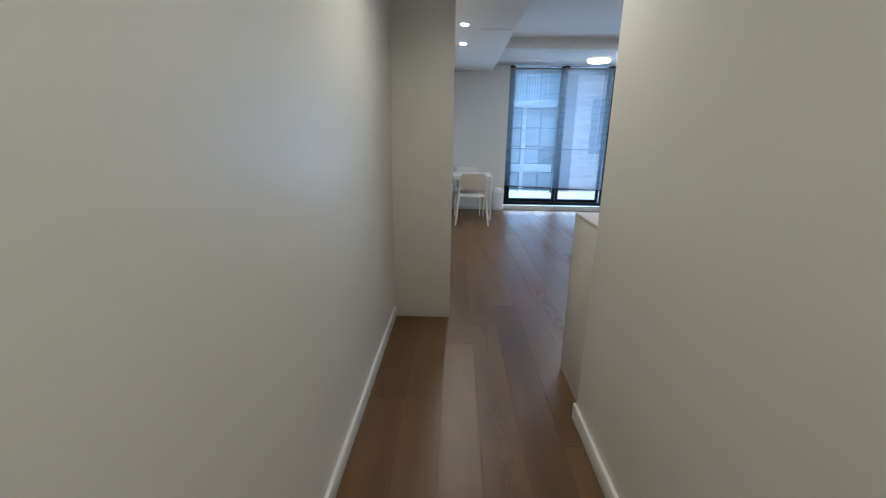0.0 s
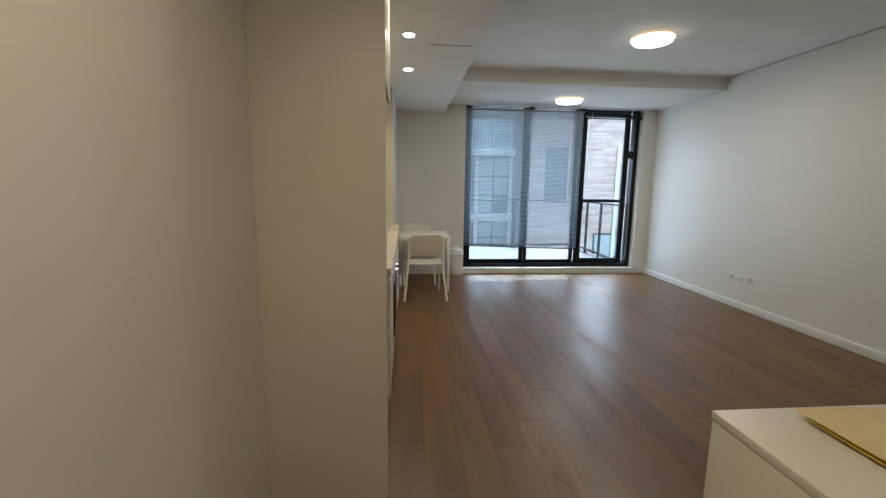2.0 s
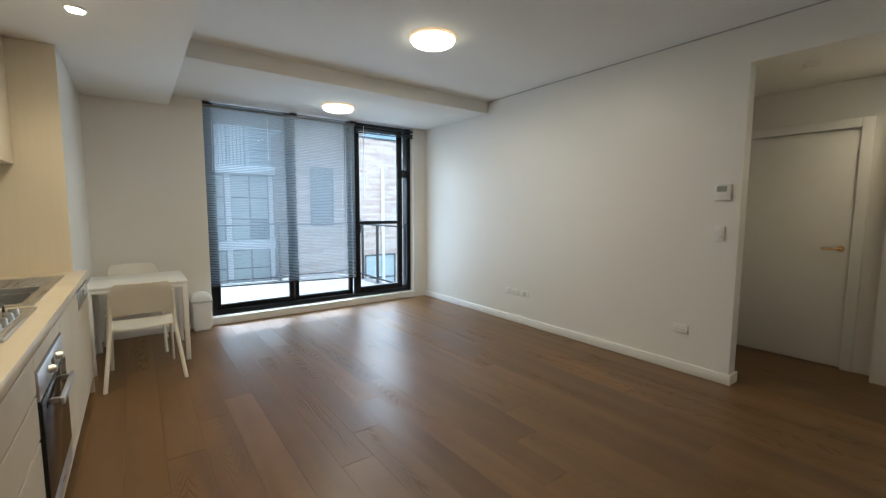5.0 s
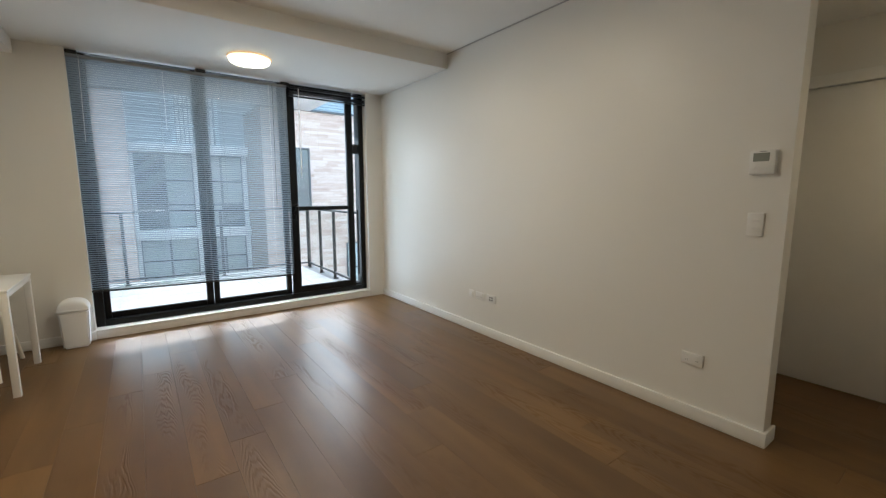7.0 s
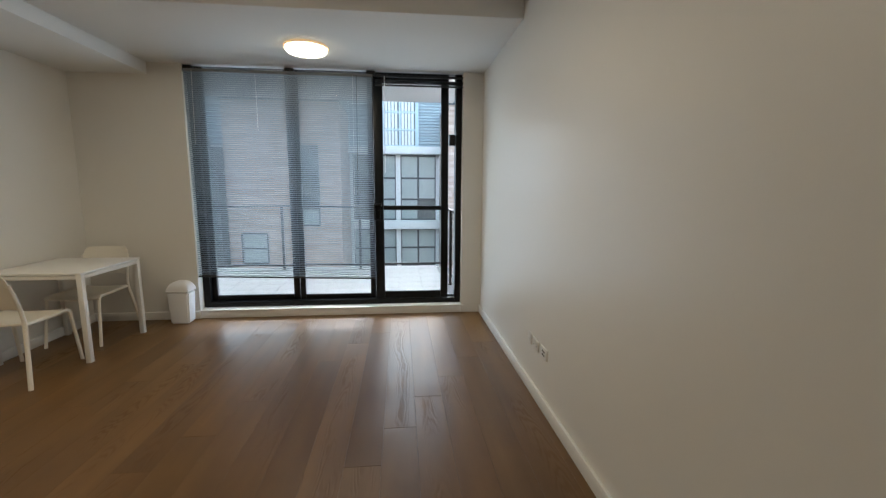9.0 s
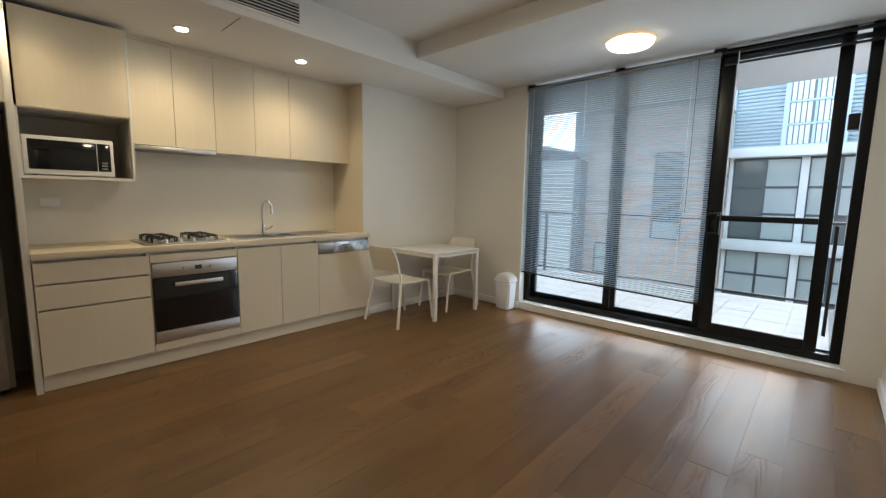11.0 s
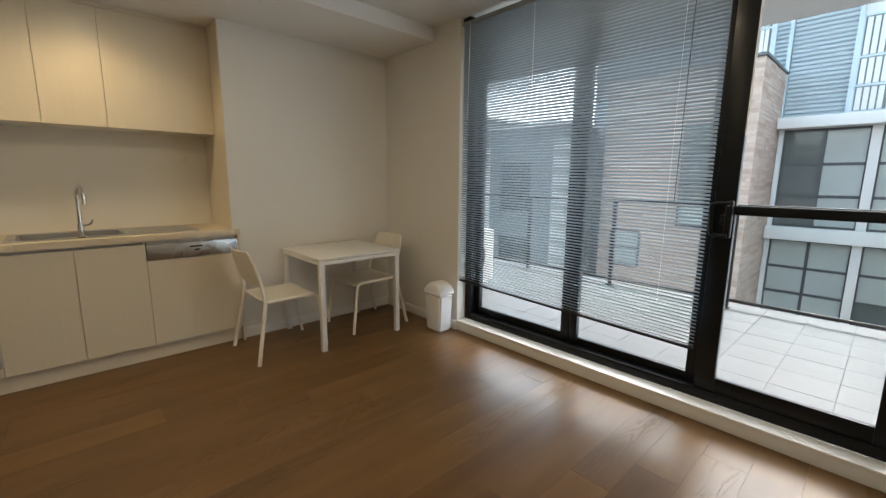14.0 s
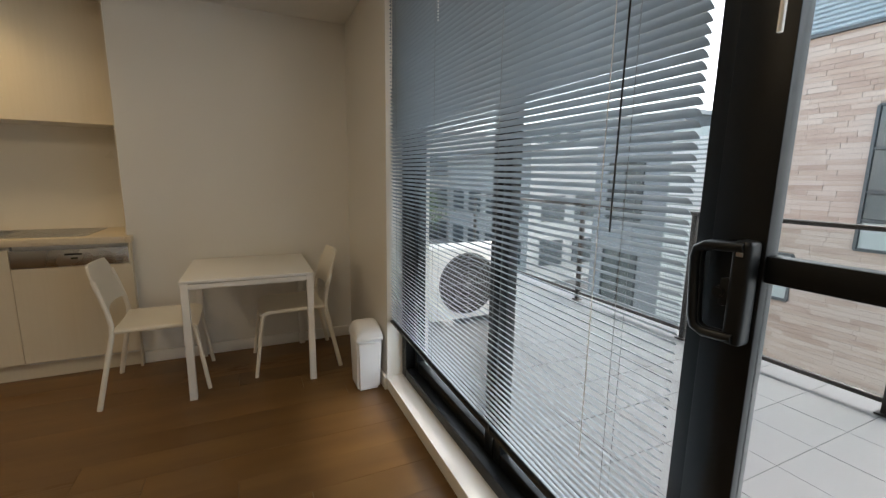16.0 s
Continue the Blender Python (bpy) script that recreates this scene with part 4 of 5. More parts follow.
def dining_chair(label):
    """Stacking chair facing +y, its origin on the floor below the seat."""
    c = thing("dining_chair", label, "chair", group="white chairs at the dining table")
    bm = bmesh.new()
    grid = []
    for i in range(11):
        u = i / 10
        y = -0.20 + 0.42 * u
        half = 0.200 + 0.022 * math.sin(u * math.pi * 0.5)
        z = 0.452 - 0.010 * math.sin(u * math.pi) - (0.03 * ((u - 0.86) / 0.14) ** 2 if u > 0.86 else 0)
        grid.append([(half * (k / 6 - 0.5) * 2, y, z - 0.010 * (1 - (k / 3 - 1) ** 2)) for k in range(7)])
    sheet(bm, grid, 0.012)
    part("seat", bm, "chair", c)
    bm = bmesh.new()
    grid = []
    for i in range(10):
        u = i / 9
        z = 0.560 + 0.262 * u
        half = 0.205 - 0.010 * u - (0.030 * ((u - 0.78) / 0.22) ** 2 if u > 0.78 else 0) - (0.012 * ((0.2 - u) / 0.2) ** 2 if u < 0.2 else 0)
        lean = -0.214 - 0.080 * u
        grid.append([(half * (k / 10 - 0.5) * 2, lean - 0.026 * (1 - (k / 5 - 1) ** 2), z + 0.012 * (1 - u) * (1 - (k / 5 - 1) ** 2)) for k in range(11)])
    sheet(bm, grid, 0.011)
    part("backrest", bm, "chair", c)
    for s in (-1, 1):
        # the back leg runs on as the upright at the edge of the backrest
        bm = bmesh.new()
        pipe(bm, [(s * 0.198, -0.268, 0.745), (s * 0.203, -0.244, 0.66), (s * 0.206, -0.218, 0.56), (s * 0.209, -0.205, 0.48), (s * 0.214, -0.208, 0.42), (s * 0.262, -0.292, 0.0)], 0.0125, 10, 0.0150)
        part("leg", bm, "chair", c)
        bm = bmesh.new()
        pipe(bm, [(s * 0.206, -0.205, 0.442), (s * 0.207, 0.165, 0.438), (s * 0.208, 0.194, 0.430), (s * 0.210, 0.208, 0.405), (s * 0.222, 0.262, 0.0)], 0.0145, 10, 0.0125)
        part("leg", bm, "chair", c)
    return c


one = dining_chair("white moulded chair facing the table from the kitchen side")
one.matrix_world = pose(0.955, 7.165, 0, 0, 0, 1.5)
two = copy_thing(one, pose(0.905, 7.965, 0, 0, 0, 181.0))
tagged(two, "white moulded chair tucked under the table by the window wall")

bn = thing("waste_bin", "white plastic swing-lid waste bin beside the window", "bin", (1.505, 8.362, 0))
bm = bmesh.new()
a = box(bm, -0.090, 0.090, -0.072, 0.072, 0, 0.335)
for v in a:
    if v.co.z > 0.1:
        v.co.x *= 1.18
        v.co.y *= 1.12
bmesh.ops.bevel(bm, geom=bm.edges[:], offset=0.014, segments=3, affect="EDGES")
part("body", bm, "bin_white", bn)
bm = block(-0.111, 0.111, -0.088, 0.088, 0.333, 0.358, 0.010, 3)
part("rim", bm, "bin_white", bn)
bm = bmesh.new()
grid = []
for i in range(13):
    u = i / 6 - 1
    row = []
    for k in range(13):
        v = k / 6 - 1
        row.append((0.107 * math.sin(u * 1.5708), 0.084 * math.sin(v * 1.5708), 0.356 + 0.085 * max(0.0, 1 - abs(math.sin(u * 1.5708)) ** 2.3) ** 0.5 * max(0.0, 1 - abs(math.sin(v * 1.5708)) ** 7) ** 0.5))
    grid.append(row)
sheet(bm, grid, 0.004)
part("lid", bm, "bin_white", bn, "domed swing lid")

# ---- console by the corridor ----
cs = thing("low_cabinet", "plain white laminate cabinet beside the corridor end", "cabinet", (1.362, 2.220, 0))
part("body", block(0.001, 0.80, 0.004, 0.487, 0.0, 0.946, 0.001), "carcass", cs)
part("top", block(0.0, 0.802, 0.0, 0.491, 0.947, 0.966, 0.002), "carcass", cs)
for x0, x1 in ((0.004, 0.40), (0.403, 0.798)):
    part("door", block(x0, x1, 0.4875, 0.4905, 0.06, 0.942), "carcass", cs)
for k, (dx, dy, turn, z) in enumerate(((0.012, -0.018, -1.0, 0.0), (0.0, 0.0, 1.5, 0.006))):
    en = thing("envelope", "large yellow paper envelope lying on the cabinet", "envelope", (1.698 + dx, 2.545 + dy, 0.9665 + z), turn, group="yellow envelopes")
    bm = bmesh.new()
    grid = [[(-0.19 + 0.38 * i / 8, -0.13 + 0.26 * j / 6, 0.004 + 0.003 * math.sin(i * 0.9) * (j / 6) + (0.010 * k * (1 - i / 8) ** 2)) for j in range(7)] for i in range(9)]
    sheet(bm, grid, 0.004)
    part("sheet", bm, "envelope" if k else "yellow", en)
    part("flap", block(-0.18, 0.18, 0.06, 0.062, 0.0065, 0.008), "envelope", en)

# ---- balcony ----
structure("balcony_slab", block(-1.9, 4.62, 8.75, 11.16, -0.25, 0.0265), "grout", "concrete balcony slab with grey grout", "balcony")
structure("balcony_soffit", block(-1.9, 4.7, 8.75, 11.25, 2.86, 3.1), "render", "white underside of the balcony above", "ceiling")
structure("facade_own", block(-8.0, -0.12, 8.47, 8.75, -5.5, 3.1), "render", "white rendered wall beside the balcony", "wall")
structure("facade_own_right", block(4.81, 10.0, 8.47, 8.75, -5.5, 3.1), "render", "white rendered wall beside the balcony", "wall")


def balcony_rail(label, points, panels):
    """Posts at the points, with rails and glass between neighbours."""
    r = thing("balcony_railing", label, "railing", (0, 0, 0), group="balcony railings")
    for x, y in points:
        bm = block(x - 0.02, x + 0.02, y - 0.02, y + 0.02, 0.03, 1.085, 0.003)
        box(bm, x - 0.04, x + 0.04, y - 0.04, y + 0.04, 0.03, 0.042, 0.002)
        part("post", bm, "rail", r)
    for (xa, ya), (xb, yb) in zip(points, points[1:]):
        x0, x1, y0, y1 = min(xa, xb), max(xa, xb), min(ya, yb), max(ya, yb)
        if x1 - x0 > y1 - y0:
            part("top_rail", block(x0, x1, y0 - 0.03, y0 + 0.03, 1.086, 1.116, 0.004), "rail", r)
            part("bottom_rail", block(x0 + 0.02, x1 - 0.02, y0 - 0.015, y0 + 0.015, 0.10, 0.13, 0.002), "rail", r)
            g = part("pane", block(x0 + 0.025, x1 - 0.025, y0 - 0.004, y0 + 0.004, 0.13, 1.07), "rail_glass", r)
        else:
            part("top_rail", block(x0 - 0.03, x0 + 0.03, y0, y1, 1.086, 1.116, 0.004), "rail", r)
            part("bottom_rail", block(x0 - 0.015, x0 + 0.015, y0 + 0.02, y1 - 0.02, 0.10, 0.13, 0.002), "rail", r)
            g = part("pane", block(x0 - 0.004, x0 + 0.004, y0 + 0.025, y1 - 0.025, 0.13, 1.07), "rail_glass", r)
        g.visible_shadow = False


balcony_rail("bronze metal and glass railing along the balcony front", [(-1.85, 11.02), (-0.70, 11.02), (0.56, 11.02), (1.83, 11.02), (3.10, 11.02), (4.50, 11.02)], True)
balcony_rail("short bronze metal and glass railing at the balcony side", [(4.50, 10.98), (4.50, 10.38), (4.50, 9.76), (4.50, 8.80)], True)

ac = thing("air_conditioner", "white outdoor air conditioner unit standing on the balcony", "air conditioner", (0.48, 9.13, 0.03))
part("casing", block(0, 0.31, 0, 0.82, 0.05, 0.71, 0.012), "white_plastic", ac)
bm = bmesh.new()
disc(bm, (0.312, 0.36, 0.38), 0.285, 0.006, "x", 48)
part("fan_opening", bm, "rail", ac)
bm = bmesh.new()
for k in range(1, 11):
    ring = [(0.322, 0.36 + 0.028 * k * math.cos(a), 0.38 + 0.028 * k * math.sin(a)) for a in (2 * math.pi * j / 28 for j in range(29))]
    pipe(bm, ring, 0.0035, 5)
for j in range(8):
    a = j * math.pi / 4
    pipe(bm, [(0.324, 0.36, 0.38), (0.324, 0.36 + 0.28 * math.cos(a), 0.38 + 0.28 * math.sin(a))], 0.004, 5)
part("fan_guard", bm, "grey", ac)
for y in (0.12, 0.62):
    part("foot", block(0.0, 0.33, y, y + 0.09, 0.0, 0.05, 0.004), "concrete", ac)

# ---- the block opposite ----
def courses(x0, x1, y0, y1, z0, z1, seed, gaps=()):
    """Long facing bricks in courses, each standing a little proud or shy, on a backing wall."""
    rnd = random.Random(seed)
    verts, faces = [], []
    along_x = (x1 - x0) > (y1 - y0)
    a0, a1 = (x0, x1) if along_x else (y0, y1)
    z = z0
    while z < z1 - 0.02:
        h = min(0.095, z1 - z)
        a = a0 - rnd.uniform(0, 0.5)
        while a < a1:
            b = a + rnd.choice((0.45, 0.6, 0.75))
            s, e = max(a, a0), min(b - 0.005, a1)
            for g0, g1, g2, g3 in gaps:
                if z < g3 and z + h > g2 and s < g1 and e > g0:
                    s, e = (s, g0) if g0 - s > e - g1 else (g1, e)
            if e - s > 0.03:
                d = rnd.uniform(0.0, 0.007)
                n = len(verts)
                if along_x:
                    p0, p1, q0, q1 = s, e, y0 - d, y0 + 0.05
                    verts += [(x, y, w) for x in (p0, p1) for y in (q0, q1) for w in (z, z + h - 0.005)]
                else:
                    verts += [(x, y, w) for x in (x0 - 0.05, x1 + d) for y in (s, e) for w in (z, z + h - 0.005)]
                faces += [tuple(n + i for i in f) for f in ((0, 1, 3, 2), (4, 6, 7, 5), (0, 4, 5, 1), (2, 3, 7, 6), (0, 2, 6, 4), (1, 5, 7, 3))]
            a = b
        z += h
    me = bpy.data.meshes.new("brickwork")
    me.from_pydata(verts, [], faces)
    me.materials.append(M["brick"])
    return me


def far_window(parent, x0, x1, y, z0, z1, columns, rows, pale=(), strips=0, frame_tone="far_frame"):
    """A charcoal framed window with its own panes, in the wall plane y; rows from the top."""
    w = part("window", block(x0, x1, y + 0.02, y + 0.06, z0, z1), frame_tone, parent)
    xs = [x0 + (x1 - x0) * k / columns for k in range(columns + 1)]
    zs = [z1 - (z1 - z0) * r for r in rows]
    for i, (a, b) in enumerate(zip(xs, xs[1:])):
        for j, (t, l) in enumerate(zip(zs, zs[1:])):
            part("pane", block(a + 0.035, b - 0.035, y + 0.005, y + 0.02, l + 0.035, t - 0.035), "window_pale" if (i, j) in pale else "window_dark", w)
            for k in range(strips):
                s = a + 0.06 + (b - a - 0.12) * k / strips
                part("blind_strip", block(s, s + (b - a) / strips * 0.6, y - 0.002, y + 0.004, l + 0.04, t - 0.04), "render", w)
    for x in xs:
        part("mullion", block(x - 0.024, x + 0.024, y - 0.03, y + 0.02, z0, z1), frame_tone, w)
    for z in zs:
        part("transom", block(x0, x1, y - 0.025, y + 0.015, z - 0.022, z + 0.022), frame_tone, w)


blk = thing("apartment_building", "modern apartment block with brick wings, white slabs and grey cladding", "building", (0, 0, 0))
FY, BY = 20.0, 17.5
part("core", block(-3.3, 14.0, FY + 0.06, 27.0, -5.5, 7.0), "render", blk)
for z0, z1, out in ((2.66, 2.93, 0.55), (-0.13, 0.20, 0.35), (-2.55, -2.25, 0.35)):
    part("slab", block(1.92, 5.28, FY - out, FY + 0.06, z0, z1, 0.01), "render", blk, "white projecting slab")
for x0, x1 in ((1.92, 2.02), (3.62, 3.80), (5.14, 5.28)):
    part("pillar", block(x0, x1, FY - 0.14, FY + 0.06, -5.5, 2.66), "render", blk)
ROWS3 = (0.0, 0.35, 0.68, 1.0)
far_window(blk, 2.02, 3.62, FY, 0.22, 2.64, 2, ROWS3, {(1, 0), (1, 1), (1, 2)})
far_window(blk, 3.80, 5.14, FY, 0.22, 2.64, 2, ROWS3, {(0, 0), (1, 0), (1, 1), (0, 1), (0, 2)})
far_window(blk, 2.02, 3.62, FY, -2.22, -0.15, 2, ROWS3, {(0, 0), (1, 0), (0, 1), (1, 1), (0, 2), (1, 2)})
far_window(blk, 3.80, 5.14, FY, -2.22, -0.15, 2, ROWS3, {(0, 0), (1, 0), (0, 1), (1, 1), (1, 2)})
far_window(blk, 3.18, 4.40, FY - 0.08, 2.98, 5.1, 2, (0.0, 0.42, 0.72, 1.0), (), 4, "pale_trim")
far_window(blk, 0.45, 1.50, FY - 0.08, 4.2, 6.0, 2, (0.0, 0.4, 1.0), (), 4, "pale_trim")
far_window(blk, 6.2, 7.6, FY - 0.08, 4.3, 6.0, 2, (0.0, 0.4, 1.0), (), 4, "pale_trim")
for x0, x1 in ((-3.3, 0.42), (1.53, 1.86), (1.94, 3.14), (4.44, 6.17), (7.63, 14.0)):
    bm = bmesh.new()
    z = 2.95
    while z < 7.0:
        q = [bm.verts.new(p) for p in ((x0, FY + 0.03, z), (x1, FY + 0.03, z), (x1, FY - 0.012, z + 0.03), (x0, FY - 0.012, z + 0.03), (x1, FY - 0.012, z + 0.075), (x0, FY - 0.012, z + 0.075), (x1, FY + 0.03, z + 0.105), (x0, FY + 0.03, z + 0.105))]
        bm.faces.new((q[0], q[1], q[2], q[3])), bm.faces.new((q[3], q[2], q[4], q[5])), bm.faces.new((q[5], q[4], q[6], q[7]))
        z += 0.105
    part("cladding", bm, "cladding", blk, "blue-grey ribbed metal cladding")
for x in (0.40, 1.53, 1.88, 3.12, 4.44, 6.15, 7.63):
    part("trim_post", block(x - 0.03, x + 0.05, FY - 0.10, FY + 0.05, 2.93, 7.0), "pale_trim", blk)
part("roof_edge", block(-3.6, 14.0, FY - 0.7, FY + 0.06, 7.0, 7.25), "render", blk)

WIN_L, WIN_R = (0.47, 1.22, 0.22, 2.70), (5.95, 6.75, 0.82, 2.83)
WIN_L2, WIN_R2 = (-1.20, -0.42, -0.98, -0.04), (8.0, 9.3, -2.2, -0.4)
for name, x0, x1, side_x, gaps, seed in (("brick_wing", -1.60, 1.90, 1.90, (WIN_L, WIN_L2), 3), ("brick_wing", 5.30, 13.0, None, (WIN_R, WIN_R2), 5)):
    wing = part(name, block(x0, x1 - 0.012, BY + 0.012, FY + 0.06, -5.5, 4.05), "mortar", blk, "wing faced in buff and brown brick")
    for me in [courses(x0, x1, BY, BY + 0.03, -5.5, 4.05, seed, gaps), courses(x1 - 0.03, x1, BY, FY, -5.5, 4.05, seed + 1)]:
        ob = new("brickwork", me)
        ob.parent = wing
        tagged(ob, kind="stuff")
    part("coping", block(x0 - 0.02, x1 + 0.03, BY - 0.05, FY, 4.05, 4.11), "far_frame", wing)
for g, rows in ((WIN_L, (0, 0.29, 0.59, 0.79, 1)), (WIN_L2, (0, 0.5, 1)), (WIN_R, (0, 0.36, 0.68, 1)), (WIN_R2, (0, 0.5, 1))):
    far_window(blk, g[0], g[1], BY - 0.02, g[2], g[3], 1, rows, {(0, 0), (0, 1)} if g in (WIN_R2, WIN_L2) else {(0, 3)})
bm = bmesh.new()
pipe(bm, [(8.75, BY - 0.08, -5.5), (8.75, BY - 0.08, 2.9), (8.75, BY - 0.02, 3.0)], 0.06, 12)
part("downpipe", bm, "render", blk, "white downpipe")
bm = bmesh.new()
for i in range(26):
    for j in range(46):
        box(bm, -2.92 + i * 0.042, -2.89 + i * 0.042, BY - 0.52, BY - 0.50, -2.4 + j * 0.105, -2.335 + j * 0.105)
part("perforated_screen", bm, "render", blk, "white perforated metal screen")
part("screen_backing", block(-3.0, -1.8, BY - 0.46, FY + 0.06, -5.5, 2.6), "window_pale", blk)
part("stair_tower", block(-5.85, -3.05, BY, FY + 0.06, -5.5, 3.05), "slate", blk, "slate grey stair tower")
part("tower_roof", block(-5.95, -3.0, BY - 0.1, FY + 0.06, 3.05, 3.15), "render", blk)
for z0 in (-2.2, 0.3):
    far_window(blk, -5.3, -4.1, BY - 0.02, z0, z0 + 1.6, 2, (0, 0.5, 1))
part("screen_post", block(-1.79, -1.61, BY - 0.5, BY + 0.2, -5.5, 2.6), "far_frame", blk)
part("planter_wall", block(1.95, 5.25, 18.85, 19.0, -5.5, -2.22), "render", blk)
part("planter_bed", block(1.95, 5.25, 19.0, FY - 0.35, -5.5, -2.25), "gravel", blk, "gravel planting bed")

structure("ground", block(-400, 400, 8.9, 600, -5.9, -5.5), "asphalt", "grey asphalt street and forecourt", "ground")


def far_block(label, x0, x1, y0, y1, h, tone, step):
    b = thing("house", label, "building", (x0, y0, -5.5), group="buildings along the far street")
    part("wall", block(0, x1 - x0, 0, y1 - y0, 0, h), tone, b)
    part("roof", block(-0.3, x1 - x0 + 0.3, -0.3, y1 - y0 + 0.3, h, h + 0.35), "concrete", b)
    z = 1.2
    while z + 1.8 < h:
        y = 1.0
        while y + 2.0 < y1 - y0:
            part("window", block(x1 - x0 - 0.05, x1 - x0 + 0.04, y, y + 1.9, z, z + 1.7), "window_far", b)
            y += step
        x = 1.0
        while x + 2.0 < x1 - x0:
            part("window", block(x, x + 1.9, -0.04, 0.05, z, z + 1.7), "window_far", b)
            x += step
        z += 3.0


far_block("white rendered building across the far street", -46, -32, 14, 30, 11.0, "far_wall", 2.6)
far_block("grey rendered building down the street", -44, -26, 38, 52, 13.0, "far_wall", 3.0)
far_block("pale low building beyond the balcony", -30, -18, 24, 32, 8.8, "far_wall", 2.8)


def street_tree(x, y, h):
    t = thing("tree", "leafy green street tree beside the road", "tree", (x, y, -5.5), group="street trees")
    rnd = random.Random(int(x * 7 + y))
    bm = bmesh.new()
    pipe(bm, [(0, 0, 0), (0.05, 0, h * 0.25), (0.02, 0.06, h * 0.5), (0.1, 0.02, h * 0.72)], 0.13, 10, 0.05)
    limbs = []
    for k in range(7):
        a, z = k * 2.4, h * (0.38 + 0.05 * k)
        tip = (math.cos(a) * h * 0.24, math.sin(a) * h * 0.24, z + h * 0.2)
        limbs.append(tip)
        pipe(bm, [(0.03, 0.02, z), (tip[0] * 0.5, tip[1] * 0.5, z + h * 0.08), tip], 0.05, 6, 0.015)
    part("trunk", bm, "bark", t)
    verts, faces = [], []
    for k in range(1500):
        c = Vector(rnd.choice(limbs)) + Vector((rnd.gauss(0, 0.5), rnd.gauss(0, 0.5), rnd.gauss(0.1, 0.42)))
        q = Euler((rnd.uniform(0, 6), rnd.uniform(0, 6), rnd.uniform(0, 6))).to_matrix()
        n = len(verts)
        verts += [c + q @ Vector(p) for p in ((-0.10, 0, 0), (0, -0.055, 0.01), (0.12, 0, 0), (0, 0.055, 0.01))]
        faces.append((n, n + 1, n + 2, n + 3))
    me = bpy.data.meshes.new("crown")
    me.from_pydata(verts, [], faces)
    me.materials.append(M["leaf"])
    ob = new("crown", me)
    ob.parent = t


street_tree(-21.5, 17.0, 6.2)

car = thing("car", "small red hatchback parked across the street", "car", (-16.0, 15.6, -5.5), 65)
bm = bmesh.new()
profile = [(-2.0, 0.35), (-2.05, 0.75), (-1.85, 0.95), (-1.2, 1.02), (-0.55, 1.45), (0.9, 1.48), (1.6, 1.05), (1.95, 0.92), (2.0, 0.4)]
sheet(bm, [[(x, y, z) for x, z in profile] for y in (-0.85, -0.8, 0.8, 0.85)], 0.05)
for y in (-0.84, 0.84):
    bm.faces.new([bm.verts.new((x, y, z)) for x, z in profile])
part("body", bm, "car_red", car)
for y in (-0.88, 0.86):
    part("window", block(-0.5, 1.0, y, y + 0.02, 1.03, 1.38), "window_dark", car)
for x in (-1.3, 1.25):
    for y in (-0.78, 0.78):
        bm = bmesh.new()
        disc(bm, (x, y, 0.33), 0.33, 0.2, "y", 24, bevel=0.03)
        part("wheel", bm, "tyre", car)


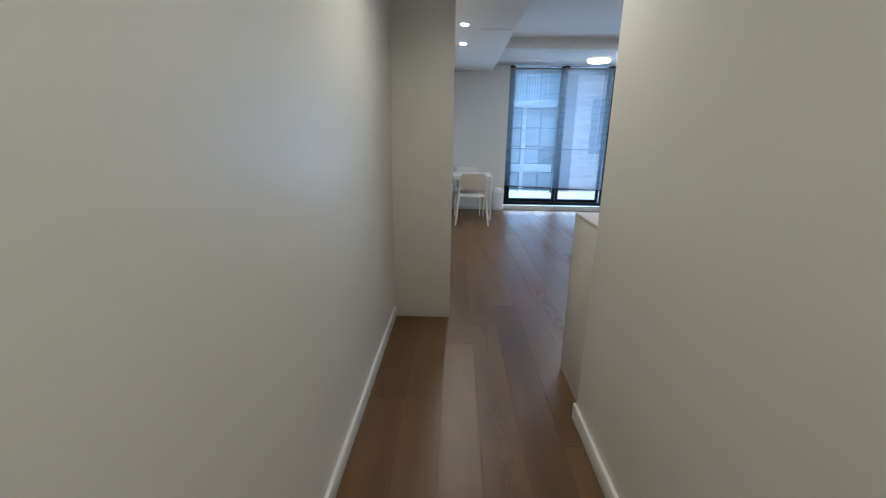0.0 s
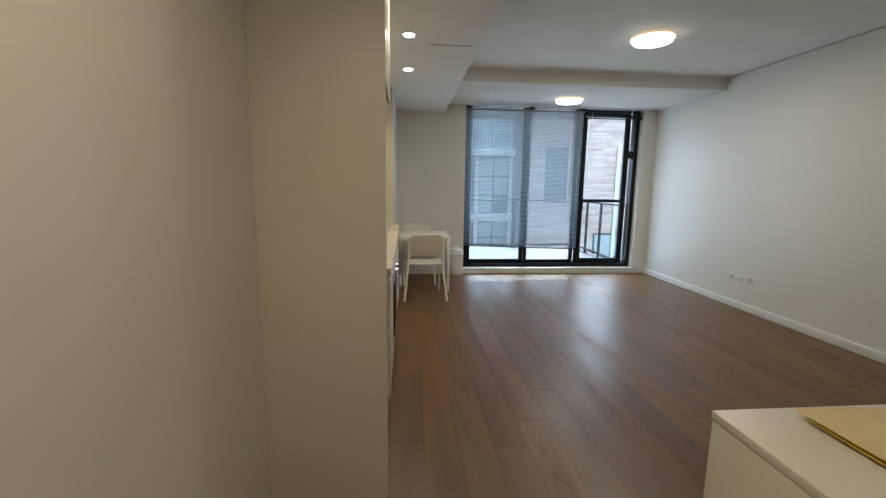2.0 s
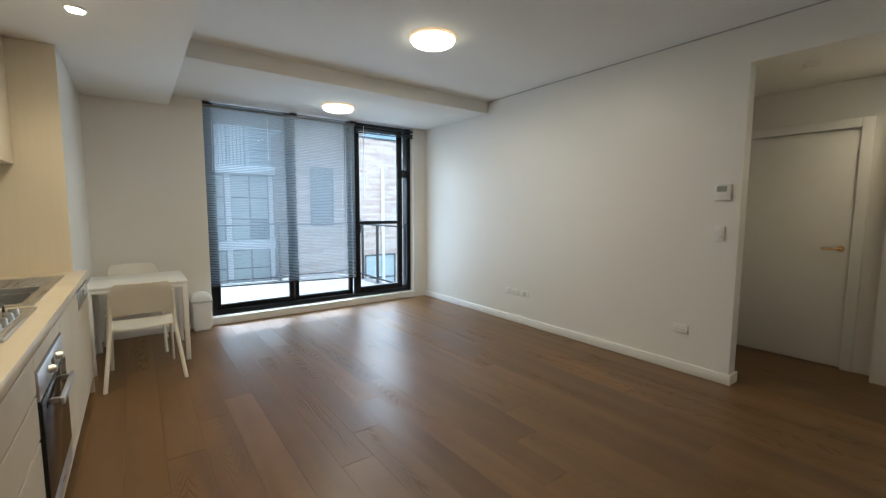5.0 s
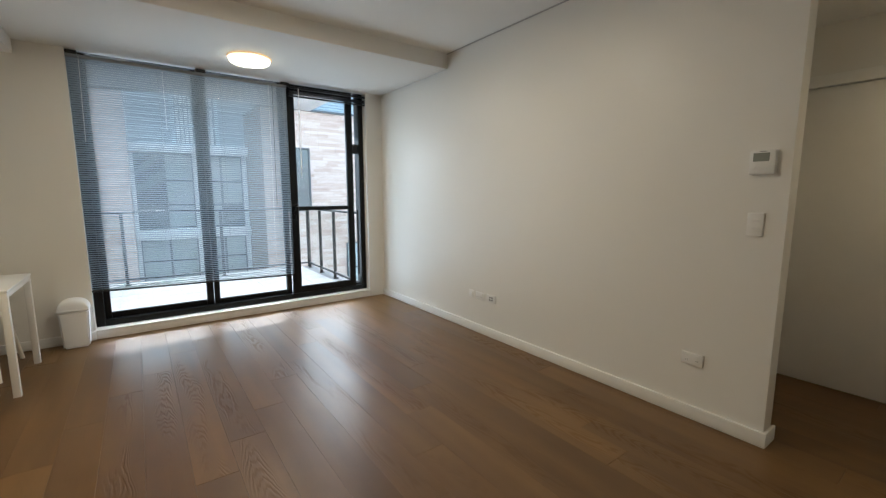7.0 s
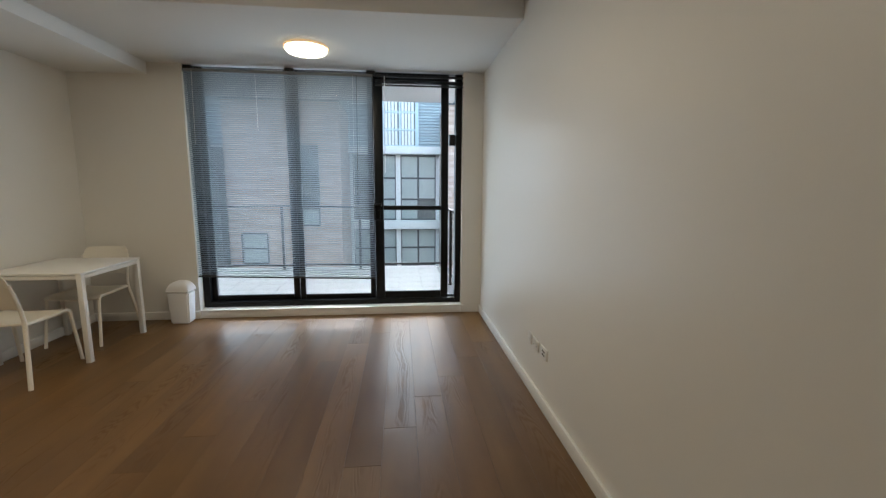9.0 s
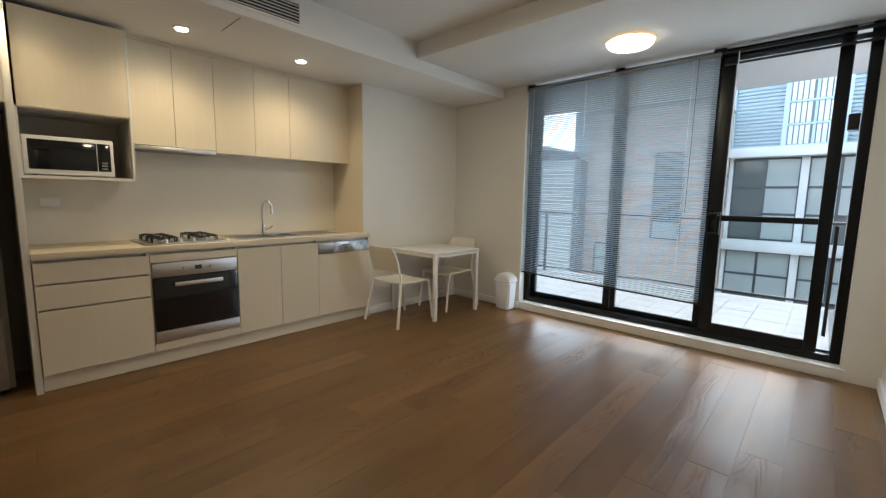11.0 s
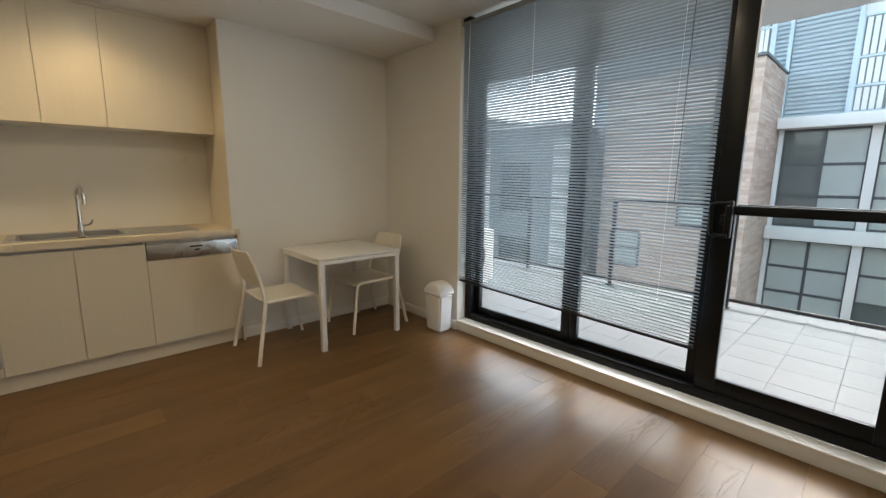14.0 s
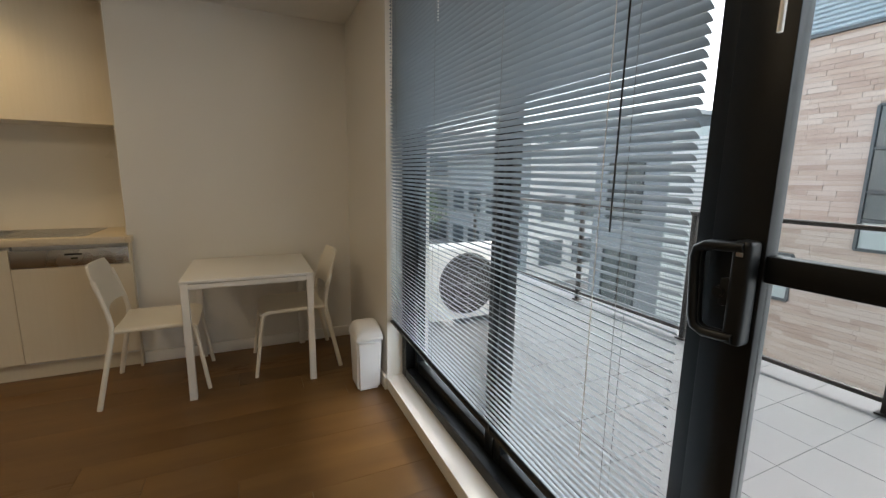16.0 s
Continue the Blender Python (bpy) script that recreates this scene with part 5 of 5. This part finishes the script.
# ---- tiles and planks ----
def chamfered(name, lx, ly, lz, c, material):
    """A slab with a chamfered top edge, its top at z = 0."""
    x, y = lx / 2, ly / 2
    verts = [(-x, -y, -lz), (x, -y, -lz), (x, y, -lz), (-x, y, -lz), (-x, -y, -c), (x, -y, -c), (x, y, -c), (-x, y, -c),
             (-x + c, -y + c, 0), (x - c, -y + c, 0), (x - c, y - c, 0), (-x + c, y - c, 0)]
    faces = [(3, 2, 1, 0), (8, 9, 10, 11)] + [(a, (a + 1) % 4, (a + 1) % 4 + 4, a + 4) for a in range(4)] + [(a + 4, (a + 1) % 4 + 4, (a + 1) % 4 + 8, a + 8) for a in range(4)]
    me = bpy.data.meshes.new(name)
    me.from_pydata(verts, [], faces)
    me.materials.append(M[material])
    return me


tiles = tagged(new("balcony_floor"), "pale grey square porcelain balcony tiles", "floor", kind="structure")
tile_mesh = chamfered("tile", 0.3275, 0.3305, 0.012, 0.001, "tile")
rnd = random.Random(4)
for i in range(19):
    for j in range(8):
        ob = new("tile", tile_mesh)
        ob.parent = tiles
        ob.location = (-1.69 + i * 0.33, 8.765 + j * 0.333, 0.03 + rnd.uniform(-0.0006, 0.0006))

floor = structure("floor", block(-0.12, 5.99, -2.42, 8.57, -0.06, -0.011), "joint", "dark brown brushed oak plank floor", "floor")
WIDTH, cache = 0.19, {}
rnd = random.Random(11)


def plank(x, y0, y1, w=WIDTH):
    key = (round(y1 - y0, 2), round(w, 3))
    if key not in cache:
        cache[key] = chamfered("plank", w - 0.0007, key[0] - 0.0016, 0.0105, 0.0003, "oak")
    ob = new("plank", cache[key])
    ob.parent = floor
    ob.matrix_local = pose(x + w / 2, (y0 + y1) / 2, rnd.uniform(-0.0003, 0.0003), rnd.uniform(-0.02, 0.02), rnd.uniform(-0.09, 0.09), 0)


# rows of planks, each row's end joints a third of a metre further on than its neighbour's
LENGTH, STEP = 1.985, 0.325
for i in range(32):
    x = -0.12 + i * WIDTH
    if i < 26:
        south = -2.4 if 0.0 < x < 1.42 else (2.2 if x > 1.4 else 3.3)
        north = 8.56
    else:
        south, north = 3.1, 4.72
    y = 4.265 + STEP * (i - 14) + rnd.uniform(-0.04, 0.04)
    y -= LENGTH * math.ceil((y - south) / LENGTH)
    while y < north:
        a, b = max(y, south), min(y + LENGTH, north)
        if b - a > 0.05:
            plank(x, round(a, 2), round(b, 2))
        y += LENGTH
